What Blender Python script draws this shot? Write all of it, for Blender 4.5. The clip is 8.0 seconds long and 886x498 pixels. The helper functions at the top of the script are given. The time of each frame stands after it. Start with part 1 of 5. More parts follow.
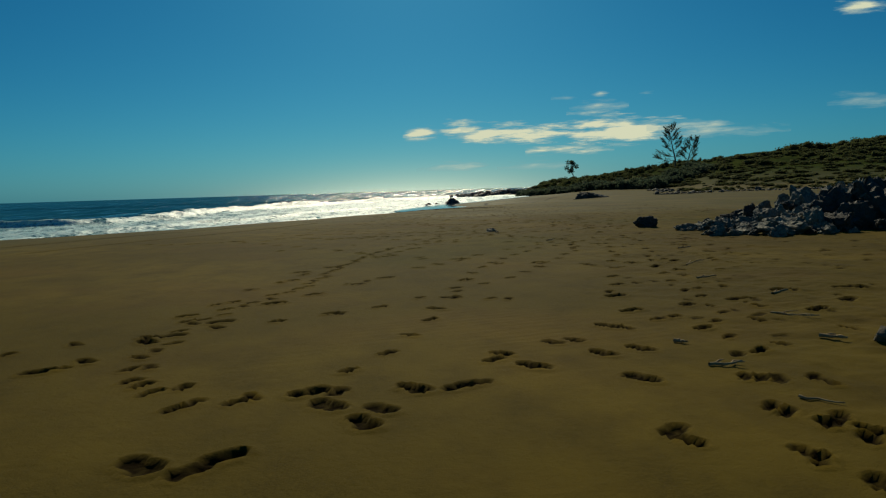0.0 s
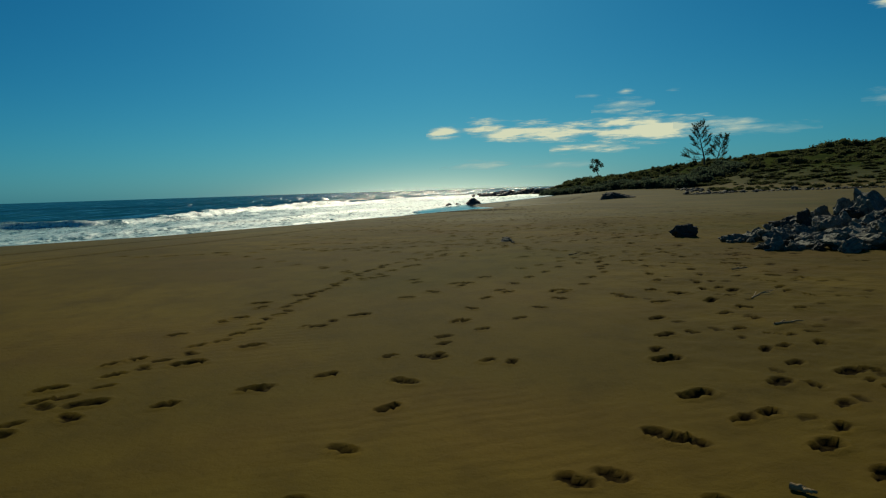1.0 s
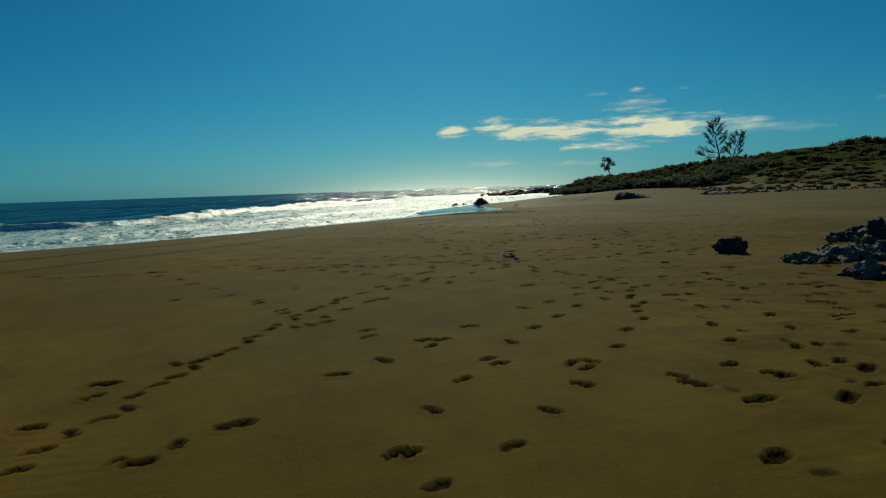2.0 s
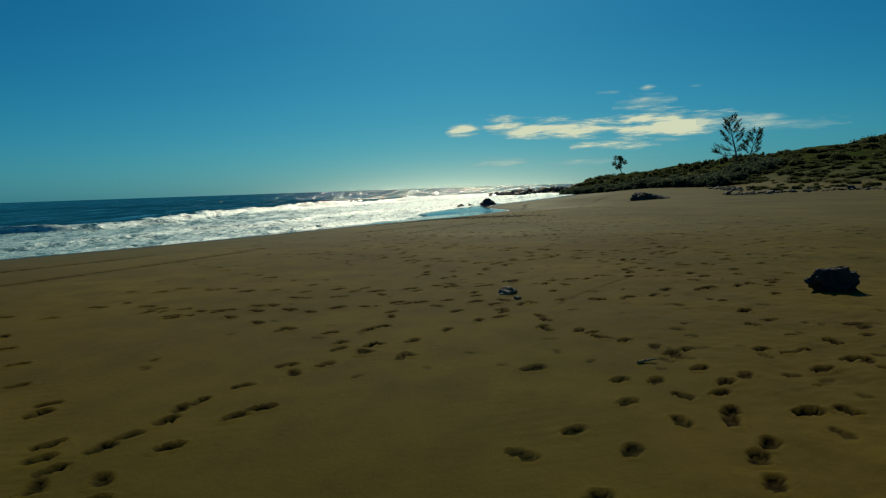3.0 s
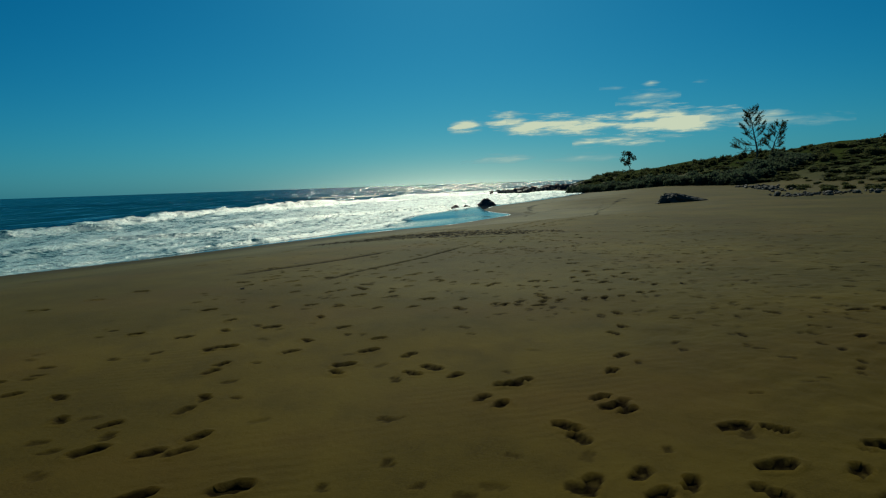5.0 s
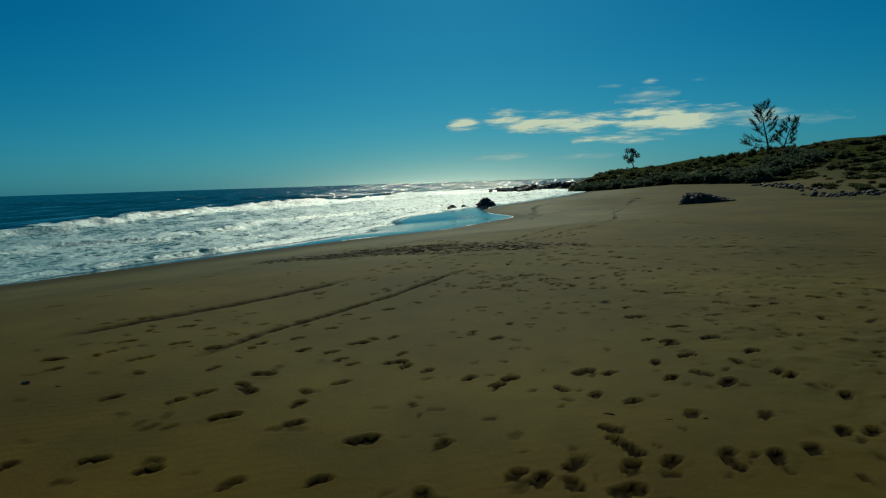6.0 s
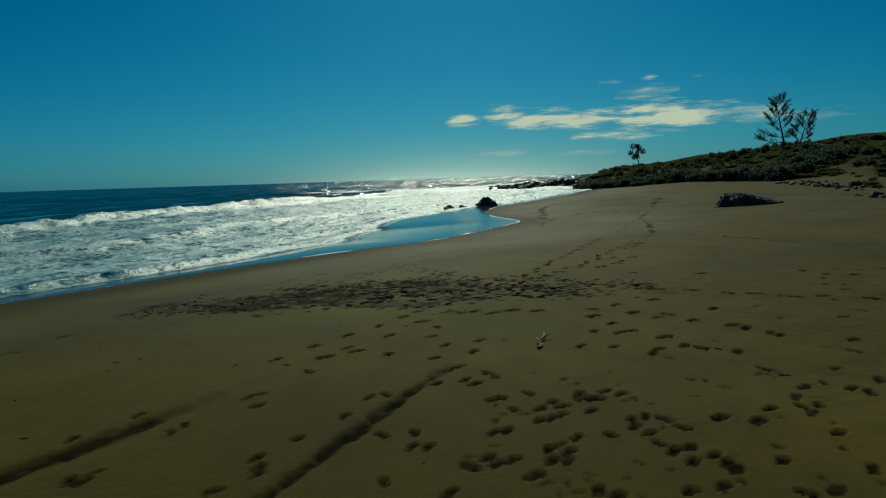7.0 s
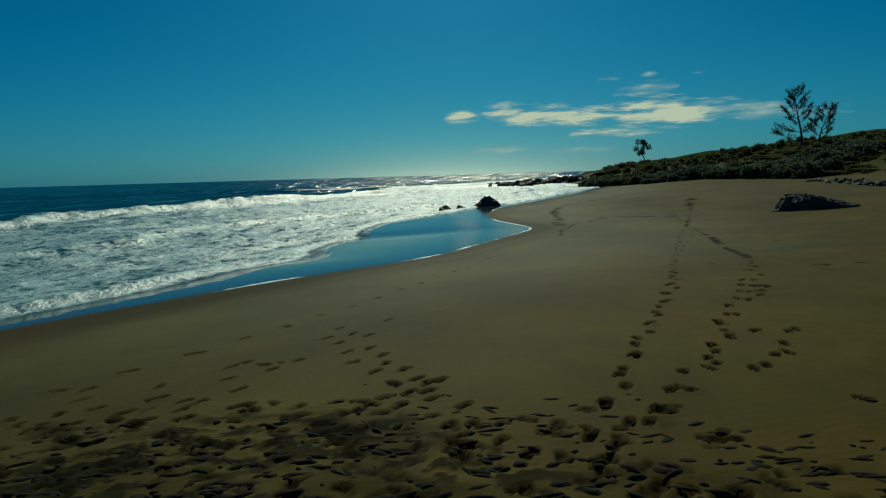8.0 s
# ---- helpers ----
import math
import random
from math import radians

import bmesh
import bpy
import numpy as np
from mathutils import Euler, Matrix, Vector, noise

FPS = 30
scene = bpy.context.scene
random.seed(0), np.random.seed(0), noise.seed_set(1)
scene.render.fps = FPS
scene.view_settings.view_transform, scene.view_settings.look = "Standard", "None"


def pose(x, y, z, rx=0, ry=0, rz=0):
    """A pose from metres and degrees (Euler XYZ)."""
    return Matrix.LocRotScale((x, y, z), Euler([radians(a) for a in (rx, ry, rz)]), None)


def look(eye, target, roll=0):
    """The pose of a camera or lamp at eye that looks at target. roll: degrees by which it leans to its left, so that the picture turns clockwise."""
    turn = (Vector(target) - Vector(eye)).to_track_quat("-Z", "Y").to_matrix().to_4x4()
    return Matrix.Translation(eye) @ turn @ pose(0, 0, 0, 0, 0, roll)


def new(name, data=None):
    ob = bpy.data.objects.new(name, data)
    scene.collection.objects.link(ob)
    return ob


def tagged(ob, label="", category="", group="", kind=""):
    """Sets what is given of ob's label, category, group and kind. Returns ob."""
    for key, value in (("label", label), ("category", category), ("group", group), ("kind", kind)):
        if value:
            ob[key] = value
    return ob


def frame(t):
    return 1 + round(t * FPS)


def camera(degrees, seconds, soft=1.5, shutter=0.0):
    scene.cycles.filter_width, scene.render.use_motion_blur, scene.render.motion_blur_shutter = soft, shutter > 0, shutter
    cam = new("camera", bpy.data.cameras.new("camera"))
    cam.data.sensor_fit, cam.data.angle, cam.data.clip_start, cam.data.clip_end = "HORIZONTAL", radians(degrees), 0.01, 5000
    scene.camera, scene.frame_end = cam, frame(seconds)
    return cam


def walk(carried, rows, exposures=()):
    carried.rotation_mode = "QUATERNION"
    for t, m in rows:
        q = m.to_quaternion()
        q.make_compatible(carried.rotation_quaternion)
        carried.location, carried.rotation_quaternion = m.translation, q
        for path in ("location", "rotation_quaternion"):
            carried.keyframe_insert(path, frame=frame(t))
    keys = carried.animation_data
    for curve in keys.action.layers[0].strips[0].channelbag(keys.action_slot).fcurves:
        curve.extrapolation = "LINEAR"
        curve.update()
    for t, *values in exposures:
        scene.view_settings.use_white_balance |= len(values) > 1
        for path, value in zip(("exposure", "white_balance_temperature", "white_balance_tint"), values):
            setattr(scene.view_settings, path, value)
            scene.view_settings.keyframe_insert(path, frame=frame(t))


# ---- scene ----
cam = camera(72.0, 8.0, soft=1.2)
PATH = [
    (0, (0.058, -7.87, 1.497), (-0.056, -5.883, 1.303), -1.75),
    (0.5, (0.227, -6.733, 1.566), (0.07, -4.748, 1.372), -1.8),
    (1, (0.385, -5.332, 1.657), (0.195, -3.351, 1.462), -1.85),
    (1.5, (0.51, -3.667, 1.72), (0.305, -1.687, 1.523), -1.88),
    (2, (0.622, -1.634, 1.781), (0.4, 0.344, 1.583), -1.9),
    (3.5, (0.863, 6.029, 1.981), (0.602, 8.002, 1.779), -1.95),
    (4, (0.874, 9.217, 2.07), (0.611, 11.189, 1.866), -1.95),
    (4.5, (0.804, 12.682, 2.138), (0.542, 14.654, 1.929), -1.93),
    (6, (0.195, 22.684, 2.15), (-0.061, 24.655, 1.931), -1.83),
    (6.5, (-0.094, 26.639, 2.204), (-0.349, 28.61, 1.977), -1.8),
    (7, (-0.427, 30.641, 2.27), (-0.68, 32.611, 2.039), -1.77),
    (7.5, (-0.813, 34.848, 2.311), (-1.062, 36.818, 2.073), -1.74),
    (8, (-1.2, 39.191, 2.242), (-1.447, 41.161, 2.0), -1.65),
]
walk(cam, [(t, look(eye, target, roll)) for t, eye, target, roll in PATH],
     exposures=[(0, -1.0, 6750, 7), (1, -1.0, 6650, 5), (2, -1.0, 6600, 4), (3.5, -1.0, 6480, 3), (6, -1.2, 6020, -3), (8, -1.38, 6000, -5)])

# ---------------------------------------------------------------- light
SUN_EL, SUN_AZ = 39.0, 5.5          # degrees: height, and how far left of +y
w = bpy.data.worlds.new("sky")
scene.world = w
w.use_nodes = True
nt = w.node_tree
sky = nt.nodes.new("ShaderNodeTexSky")
sky.sky_type, sky.sun_disc = "NISHITA", False
sky.sun_elevation, sky.sun_rotation = radians(SUN_EL), radians(-SUN_AZ)
sky.air_density, sky.dust_density, sky.ozone_density = 1.0, 0.65, 1.6
# clear, deeply blue air: each band of the sky's light is weighed by itself
split, join = nt.nodes.new("ShaderNodeSeparateColor"), nt.nodes.new("ShaderNodeCombineColor")
nt.links.new(sky.outputs[0], split.inputs[0])


def sky_math(op, a, b):
    m = nt.nodes.new("ShaderNodeMath")
    m.operation = op
    nt.links.new(a, m.inputs[0])
    m.inputs[1].default_value = b
    return m.outputs[0]


red = sky_math("MULTIPLY", sky_math("POWER", sky_math("MULTIPLY", split.outputs[0], 0.084), 2.0), 1.95)
red = sky_math("MINIMUM", red, 9.0)
nt.links.new(red, join.inputs[0])
nt.links.new(sky_math("MULTIPLY", sky_math("POWER", split.outputs[1], 1.23), 0.33), join.inputs[1])
blue = nt.nodes.new("ShaderNodeMath")
nt.links.new(sky_math("MULTIPLY", split.outputs[2], 0.62), blue.inputs[0])
nt.links.new(sky_math("MULTIPLY", split.outputs[1], 0.2), blue.inputs[1])
nt.links.new(blue.outputs[0], join.inputs[2])
bg = nt.nodes["Background"]
# sea haze: thin and pale above the whole horizon, brighter under the sun
way = nt.nodes.new("ShaderNodeTexCoord").outputs["Generated"]
axes = nt.nodes.new("ShaderNodeSeparateXYZ")
nt.links.new(way, axes.inputs[0])
low = sky_math("POWER", sky_math("SUBTRACT", sky_math("ABSOLUTE", axes.outputs[2], 0), 1.0), 2.0)
low = sky_math("POWER", low, 9.0)
under = nt.nodes.new("ShaderNodeVectorMath")
under.operation = "DOT_PRODUCT"
nt.links.new(way, under.inputs[0])
under.inputs[1].default_value = (-math.sin(radians(SUN_AZ)), math.cos(radians(SUN_AZ)), 0)
glow = sky_math("POWER", sky_math("MAXIMUM", under.outputs["Value"], 0.0), 40.0)
haze = nt.nodes.new("ShaderNodeMix")
haze.data_type, haze.blend_type = "RGBA", "ADD"
haze.inputs[0].default_value = 1.0
tone = nt.nodes.new("ShaderNodeVectorMath")
tone.operation = "MULTIPLY_ADD"
tone.inputs[1].default_value = (8.0, 7.4, 4.8)
tone.inputs[2].default_value = (0.1, 0.45, 0.62)
tight = nt.nodes.new("ShaderNodeMath")
tight.operation = "MULTIPLY"
nt.links.new(glow, tight.inputs[0])
nt.links.new(sky_math("POWER", low, 1.6), tight.inputs[1])
nt.links.new(tight.outputs[0], tone.inputs[0])
veil = nt.nodes.new("ShaderNodeVectorMath")
veil.operation = "SCALE"
nt.links.new(tone.outputs[0], veil.inputs[0])
nt.links.new(low, veil.inputs["Scale"])
nt.links.new(join.outputs[0], haze.inputs[6])
nt.links.new(veil.outputs[0], haze.inputs[7])
nt.links.new(haze.outputs[2], bg.inputs[0])
bg.inputs[1].default_value = 0.1035

sun = new("sun", bpy.data.lights.new("sun", "SUN"))
sun.data.energy, sun.data.angle, sun.data.color = 4.6, radians(0.53), (1.0, 0.9, 0.68)
el, az = radians(SUN_EL), radians(SUN_AZ)
to_sun = Vector((-math.sin(az) * math.cos(el), math.cos(az) * math.cos(el), math.sin(el)))
sun.rotation_mode = "QUATERNION"
sun.rotation_quaternion = to_sun.to_track_quat("Z", "Y")
sun.location = to_sun * 60


# ---------------------------------------------------------------- materials
class Nodes:
    """A small node builder over one material."""

    def __init__(self, name):
        self.mat = bpy.data.materials.new(name)
        self.mat.use_nodes = True
        self.t = self.mat.node_tree
        self.bsdf = self.t.nodes["Principled BSDF"]
        self.out = self.t.nodes["Material Output"]

    def n(self, kind, **kw):
        node = self.t.nodes.new("ShaderNode" + kind)
        for k, v in kw.items():
            node.inputs[k].default_value = v
        return node

    def link(self, a, b):
        self.t.links.new(a, b)

    def coords(self, space="Object"):
        return self.n("TexCoord").outputs[space]

    def noise(self, vec, scale, detail=5.0, rough=0.6, stretch=None):
        if stretch:
            m = self.n("Mapping")
            m.inputs["Scale"].default_value = stretch
            self.link(vec, m.inputs["Vector"])
            vec = m.outputs[0]
        k = self.n("TexNoise", Scale=scale, Detail=detail, Roughness=rough)
        self.link(vec, k.inputs["Vector"])
        return k.outputs["Fac"]

    def ramp(self, fac, stops):
        r = self.n("ValToRGB")
        while len(r.color_ramp.elements) < len(stops):
            r.color_ramp.elements.new(0.5)
        for e, (p, c) in zip(r.color_ramp.elements, stops):
            e.position, e.color = p, (*c, 1) if len(c) == 3 else c
        self.link(fac, r.inputs[0])
        return r.outputs[0]

    def mix(self, fac, a, b, mode="MIX"):
        m = self.n("Mix")
        m.data_type, m.blend_type = "RGBA", mode
        for v, i in ((fac, 0), (a, 6), (b, 7)):
            if isinstance(v, bpy.types.NodeSocket):
                self.link(v, m.inputs[i])
            else:
                m.inputs[i].default_value = v if i == 0 else (*v, 1)
        return m.outputs[2]

    def math(self, op, a, b=0.0, clamp=False):
        m = self.n("Math")
        m.operation, m.use_clamp = op, clamp
        for i, v in enumerate((a, b)):
            if isinstance(v, bpy.types.NodeSocket):
                self.link(v, m.inputs[i])
            else:
                m.inputs[i].default_value = v
        return m.outputs[0]

    def attr(self, name):
        a = self.n("Attribute")
        a.attribute_name = name
        return a.outputs["Fac"]

    def bump(self, height, strength, dist, normal=None):
        b = self.n("Bump", Strength=strength, Distance=dist)
        self.link(height, b.inputs["Height"])
        if normal:
            self.link(normal, b.inputs["Normal"])
        return b.outputs[0]

    def set(self, **kw):
        for k, v in kw.items():
            s = self.bsdf.inputs[k.replace("_", " ")]
            if isinstance(v, bpy.types.NodeSocket):
                self.link(v, s)
            else:
                s.default_value = v
        return self.mat


def sand_material():
    m = Nodes("sand")
    p = m.coords()
    big = m.noise(p, 0.16, 5, 0.6)
    mid = m.noise(p, 1.3, 5, 0.65, (1, 0.8, 1))
    fine = m.noise(p, 60, 5, 0.8)
    dry = m.ramp(big, [(0.36, (0.07, 0.05, 0.0053)), (0.5, (0.106, 0.075, 0.008)), (0.64, (0.152, 0.104, 0.0115))])
    dry = m.mix(m.ramp(mid, [(0.42, (0, 0, 0)), (0.68, (0.68, 0.68, 0.68))]), dry, (0.044, 0.030, 0.005))
    dry = m.mix(m.ramp(fine, [(0.42, (0, 0, 0)), (0.62, (0.75, 0.75, 0.75))]), dry, (0.112, 0.078, 0.0095))
    moist = m.attr("moist")
    grey = m.ramp(big, [(0.36, (0.053, 0.051, 0.0095)), (0.5, (0.08, 0.076, 0.0145)), (0.64, (0.112, 0.103, 0.022))])
    rust = m.ramp(m.noise(p, 0.22, 3, 0.5, (1.0, 1.6, 1)), [(0.5, (0, 0, 0)), (0.72, (0.8, 0.8, 0.8))])
    dry = m.mix(m.math("MULTIPLY", moist, 0.85), dry, grey)
    dry = m.mix(m.math("MULTIPLY", m.math("SUBTRACT", 1.0, m.math("MULTIPLY", moist, 0.5)), m.math("MULTIPLY", rust, 0.5)), dry, (0.12, 0.066, 0.012))
    wet = m.attr("wet")
    damp_shade = m.attr("damp_shade")
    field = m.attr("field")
    # near-black pits: damp sand, with the pits' shade put into the colour too
    col = m.mix(damp_shade, dry, (0.014, 0.0095, 0.0034))
    green = m.ramp(m.noise(p, 0.8, 8, 0.8), [(0.36, (0.034, 0.052, 0.013)), (0.5, (0.06, 0.078, 0.02)), (0.64, (0.1, 0.11, 0.03))])
    green = m.mix(m.ramp(m.noise(p, 0.11, 6, 0.7), [(0.42, (0, 0, 0)), (0.6, (0.85, 0.85, 0.85))]), green, (0.04, 0.056, 0.02))
    col = m.mix(m.attr("weedy"), col, (0.008, 0.0085, 0.006))
    col = m.mix(field, col, green)
    col = m.mix(wet, col, (0.086, 0.067, 0.021))
    rough = m.math("SUBTRACT", 0.86, m.math("MULTIPLY", m.math("MAXIMUM", wet, m.math("MULTIPLY", moist, 0.5)), 0.35))
    ripple = m.noise(p, 2.2, 4, 0.55, (1.3, 1.0, 1))
    h = m.math("ADD", m.math("MULTIPLY", ripple, 0.2), m.math("MULTIPLY", m.noise(p, 16, 5, 0.7), 0.22))
    h = m.math("ADD", h, m.math("MULTIPLY", m.noise(p, 3.0, 3, 0.5, (1.3, 0.9, 1)), m.math("MULTIPLY", big, 0.3)))
    h = m.math("ADD", h, m.math("MULTIPLY", fine, 0.10))
    h = m.math("MULTIPLY", h, m.math("SUBTRACT", 1.0, m.math("MULTIPLY", wet, 0.45)))
    bent = m.n("TexWave", Scale=2.0, Distortion=5.0, Detail=2.0)
    bent.inputs["Detail Scale"].default_value = 0.7
    askew = m.n("Mapping")
    askew.inputs["Rotation"].default_value = (0, 0, radians(68))
    m.link(p, askew.inputs["Vector"])
    m.link(askew.outputs[0], bent.inputs["Vector"])
    blown = m.ramp(m.noise(p, 0.35, 3, 0.5), [(0.48, (0, 0, 0)), (0.62, (0.07, 0.07, 0.07))])
    h = m.math("ADD", h, m.math("MULTIPLY", m.math("MULTIPLY", bent.outputs["Fac"], blown), m.math("SUBTRACT", 1.0, moist)))
    nrm = m.bump(h, 0.75, 0.055)
    bare = m.math("SUBTRACT", 1.0, m.math("MAXIMUM", m.math("MULTIPLY", damp_shade, 0.85), m.math("MAXIMUM", field, m.attr("weedy"))))
    return m.set(Base_Color=col, Roughness=rough, Specular_IOR_Level=m.math("MULTIPLY", bare, m.math("MULTIPLY", m.math("ADD", 0.095, m.math("MULTIPLY", moist, 0.035)), m.math("SUBTRACT", 1.0, m.math("MULTIPLY", wet, 0.85)))), Specular_Tint=(1.0, 0.78, 0.2, 1), Normal=nrm)


def water_material():
    m = Nodes("sea_water")
    p = m.coords()
    foam, film = m.attr("foam"), m.attr("film")
    streak = m.noise(p, 1.5, 8, 0.8, (1, 0.8, 1))
    lace = m.noise(p, 3.6, 6, 0.75)
    cells = m.n("TexVoronoi", Scale=1.5, Randomness=1.0)
    cells.feature = "DISTANCE_TO_EDGE"
    bent = m.n("VectorMath")
    bent.operation = "ADD"
    m.link(p, bent.inputs[0])
    bend = m.n("TexNoise", Scale=1.1, Detail=4.0)
    m.link(p, bend.inputs["Vector"])
    m.link(bend.outputs["Color"], bent.inputs[1])
    m.link(bent.outputs[0], cells.inputs["Vector"])
    web = m.math("SUBTRACT", 0.62, m.math("MULTIPLY", cells.outputs["Distance"], 1.3))
    cut = m.math("ADD", m.math("MULTIPLY", streak, 0.55), m.math("MULTIPLY", lace, 0.27))
    cut = m.math("ADD", cut, m.math("MULTIPLY", web, 0.25))
    mask = m.math("SUBTRACT", m.math("ADD", foam, m.math("MULTIPLY", cut, 1.4)), 1.075)
    mask = m.math("MULTIPLY", mask, 4.0, clamp=True)
    deep = m.mix(m.math("MULTIPLY", foam, 0.9), m.ramp(m.noise(p, 0.05, 4, 0.6), [(0.3, (0.007, 0.095, 0.165)), (0.7, (0.012, 0.125, 0.195))]), (0.035, 0.16, 0.18))
    white = m.ramp(m.math("ADD", m.math("MULTIPLY", streak, 0.6), m.math("MULTIPLY", lace, 0.4)), [(0.36, (0.18, 0.47, 0.48)), (0.5, (0.48, 0.82, 0.75)), (0.62, (0.74, 0.98, 0.86))])
    col = m.mix(film, deep, (0.05, 0.06, 0.055))
    col = m.mix(mask, col, white)
    rough = m.math("ADD", m.math("SUBTRACT", 0.15, m.math("MULTIPLY", film, 0.07)), m.math("MULTIPLY", mask, 0.3))
    chop = m.math("ADD", m.noise(p, 0.55, 6, 0.65, (1, 0.5, 1)), m.math("MULTIPLY", m.noise(p, 3.0, 5, 0.7), 0.35))
    chop = m.math("MULTIPLY", chop, m.math("SUBTRACT", 1.0, m.math("MULTIPLY", film, 0.985)))
    bubbles = m.math("MULTIPLY", mask, m.math("ADD", m.math("MULTIPLY", lace, 0.6), m.math("MULTIPLY", m.noise(p, 12, 4, 0.7), 0.12)))
    nrm = m.bump(bubbles, 0.8, 0.09, m.bump(chop, 1.0, 0.8))
    glint = m.math("MULTIPLY", m.noise(p, 0.7, 3, 0.7, (1, 0.09, 1)), m.noise(p, 0.2, 4, 0.7, (1, 0.12, 1)))
    glint = m.math("MULTIPLY", m.math("SUBTRACT", glint, 0.248), 30.0, clamp=True)
    glint = m.math("MULTIPLY", m.math("MULTIPLY", glint, m.attr("open")), m.math("SUBTRACT", 1.0, m.math("MAXIMUM", film, mask)))
    facet = m.n("TexNoise", Scale=1.0, Detail=1.0, Roughness=0.6)
    sway = m.n("Mapping")
    sway.inputs["Scale"].default_value = (1, 0.05, 1)
    m.link(p, sway.inputs["Vector"])
    m.link(sway.outputs[0], facet.inputs["Vector"])
    lean = m.n("VectorMath")
    lean.operation = "MULTIPLY_ADD"
    m.link(facet.outputs["Color"], lean.inputs[0])
    lean.inputs[1].default_value = (2.0, 2.0, 0.0)
    lean.inputs[2].default_value = (-1.0, -1.32, 1.0)
    unit = m.n("VectorMath")
    unit.operation = "NORMALIZE"
    m.link(lean.outputs[0], unit.inputs[0])
    soft = m.bump(m.math("ADD", chop, m.math("MULTIPLY", m.noise(p, 2.6, 4, 0.6, (1, 0.5, 1)), 0.4)), 0.7, 0.4)
    turned = m.n("Mix")
    turned.data_type = "VECTOR"
    m.link(m.math("MAXIMUM", mask, film), turned.inputs[0])
    m.link(unit.outputs[0], turned.inputs[4])
    m.link(soft, turned.inputs[5])
    coat = m.math("ADD", m.math("MULTIPLY", mask, 0.9), glint)
    return m.set(Base_Color=col, Roughness=rough, IOR=m.math("ADD", 1.0, m.math("MULTIPLY", film, 0.33)), Specular_IOR_Level=0.5, Normal=nrm, Coat_Weight=coat, Coat_Roughness=m.math("ADD", 0.17, m.math("MULTIPLY", mask, 0.25)), Coat_Tint=(1.0, 1.0, 0.97, 1), Coat_IOR=m.math("ADD", 1.8, m.math("MULTIPLY", mask, 0.7)), Coat_Normal=turned.outputs[1])


def rock_material(name, dark, light, scale=1.0):
    m = Nodes(name)
    p = m.coords()
    a = m.noise(p, 1.7 * scale, 7, 0.7)
    b = m.noise(p, 9 * scale, 6, 0.75)
    col = m.ramp(a, [(0.32, dark), (0.68, light)])
    col = m.mix(m.ramp(b, [(0.5, (0, 0, 0)), (0.75, (0.8, 0.8, 0.8))]), col, tuple(c * 1.7 for c in light))
    h = m.math("ADD", m.math("MULTIPLY", a, 0.6), m.math("MULTIPLY", b, 0.4))
    return m.set(Base_Color=col, Roughness=m.ramp(b, [(0.35, (0.75, 0.75, 0.75)), (0.7, (0.5, 0.5, 0.5))]), Specular_IOR_Level=0.25, Normal=m.bump(h, 1.0, 0.09 / scale))


def leaf_material(name, a, b):
    m = Nodes(name)
    k = m.n("NewGeometry").outputs["Random Per Island"]
    col = m.ramp(k, [(0.0, a), (1.0, b)])
    m.set(Base_Color=col, Roughness=0.8, Specular_IOR_Level=0.08)
    tr = m.n("BsdfTranslucent")
    m.link(col, tr.inputs[0])
    mx = m.n("MixShader", Fac=0.7)
    m.link(m.bsdf.outputs[0], mx.inputs[1])
    m.link(tr.outputs[0], mx.inputs[2])
    m.link(mx.outputs[0], m.out.inputs[0])
    return m.mat


def plain_material(name, a, b, scale, rough=0.85, stretch=None):
    m = Nodes(name)
    k = m.noise(m.coords(), scale, 5, 0.65, stretch)
    return m.set(Base_Color=m.ramp(k, [(0.3, a), (0.7, b)]), Roughness=rough, Specular_IOR_Level=0.15, Normal=m.bump(k, 0.5, 0.02))


SAND = sand_material()
WATER = water_material()
ROCK = rock_material("basalt", (0.018, 0.018, 0.015), (0.07, 0.067, 0.05), 1.6)
STONE = rock_material("dark_stone", (0.03, 0.03, 0.024), (0.085, 0.08, 0.06), 1.2)
ROCK_WET = rock_material("wet_basalt", (0.02, 0.02, 0.02), (0.06, 0.058, 0.055))
LEAF = leaf_material("shrub_leaf", (0.055, 0.082, 0.052), (0.098, 0.124, 0.07))
# paler copy of the lava: weathered grey, with the light on lit faces painted in
GREY_LAVA = rock_material("grey_lava", (0.035, 0.035, 0.027), (0.24, 0.23, 0.16), 1.6)
PALE = rock_material("grey_stone", (0.08, 0.066, 0.042), (0.24, 0.2, 0.12), 3.0)
LEAF_DRY = leaf_material("coastal_scrub", (0.065, 0.08, 0.032), (0.13, 0.14, 0.05))
NEEDLE = leaf_material("needles", (0.035, 0.055, 0.03), (0.085, 0.105, 0.05))
BARK = plain_material("bark", (0.05, 0.04, 0.03), (0.13, 0.11, 0.085), 6, 0.9, (1, 1, 0.2))
DRIFT = plain_material("driftwood", (0.22, 0.15, 0.07), (0.44, 0.33, 0.17), 9, 0.8)
WEED = plain_material("dark_seaweed", (0.012, 0.011, 0.007), (0.04, 0.032, 0.017), 14, 0.95)


# ---------------------------------------------------------------- helpers
def link_mesh(name, verts, faces, mat, parent=None, label="", smooth=True):
    me = bpy.data.meshes.new(name)
    me.from_pydata(verts, [], faces)
    me.materials.append(mat)
    if smooth:
        me.polygons.foreach_set("use_smooth", [True] * len(me.polygons))
    me.update()
    ob = new(name, me)
    ob.parent = parent
    if label:
        ob["label"] = label
    return ob


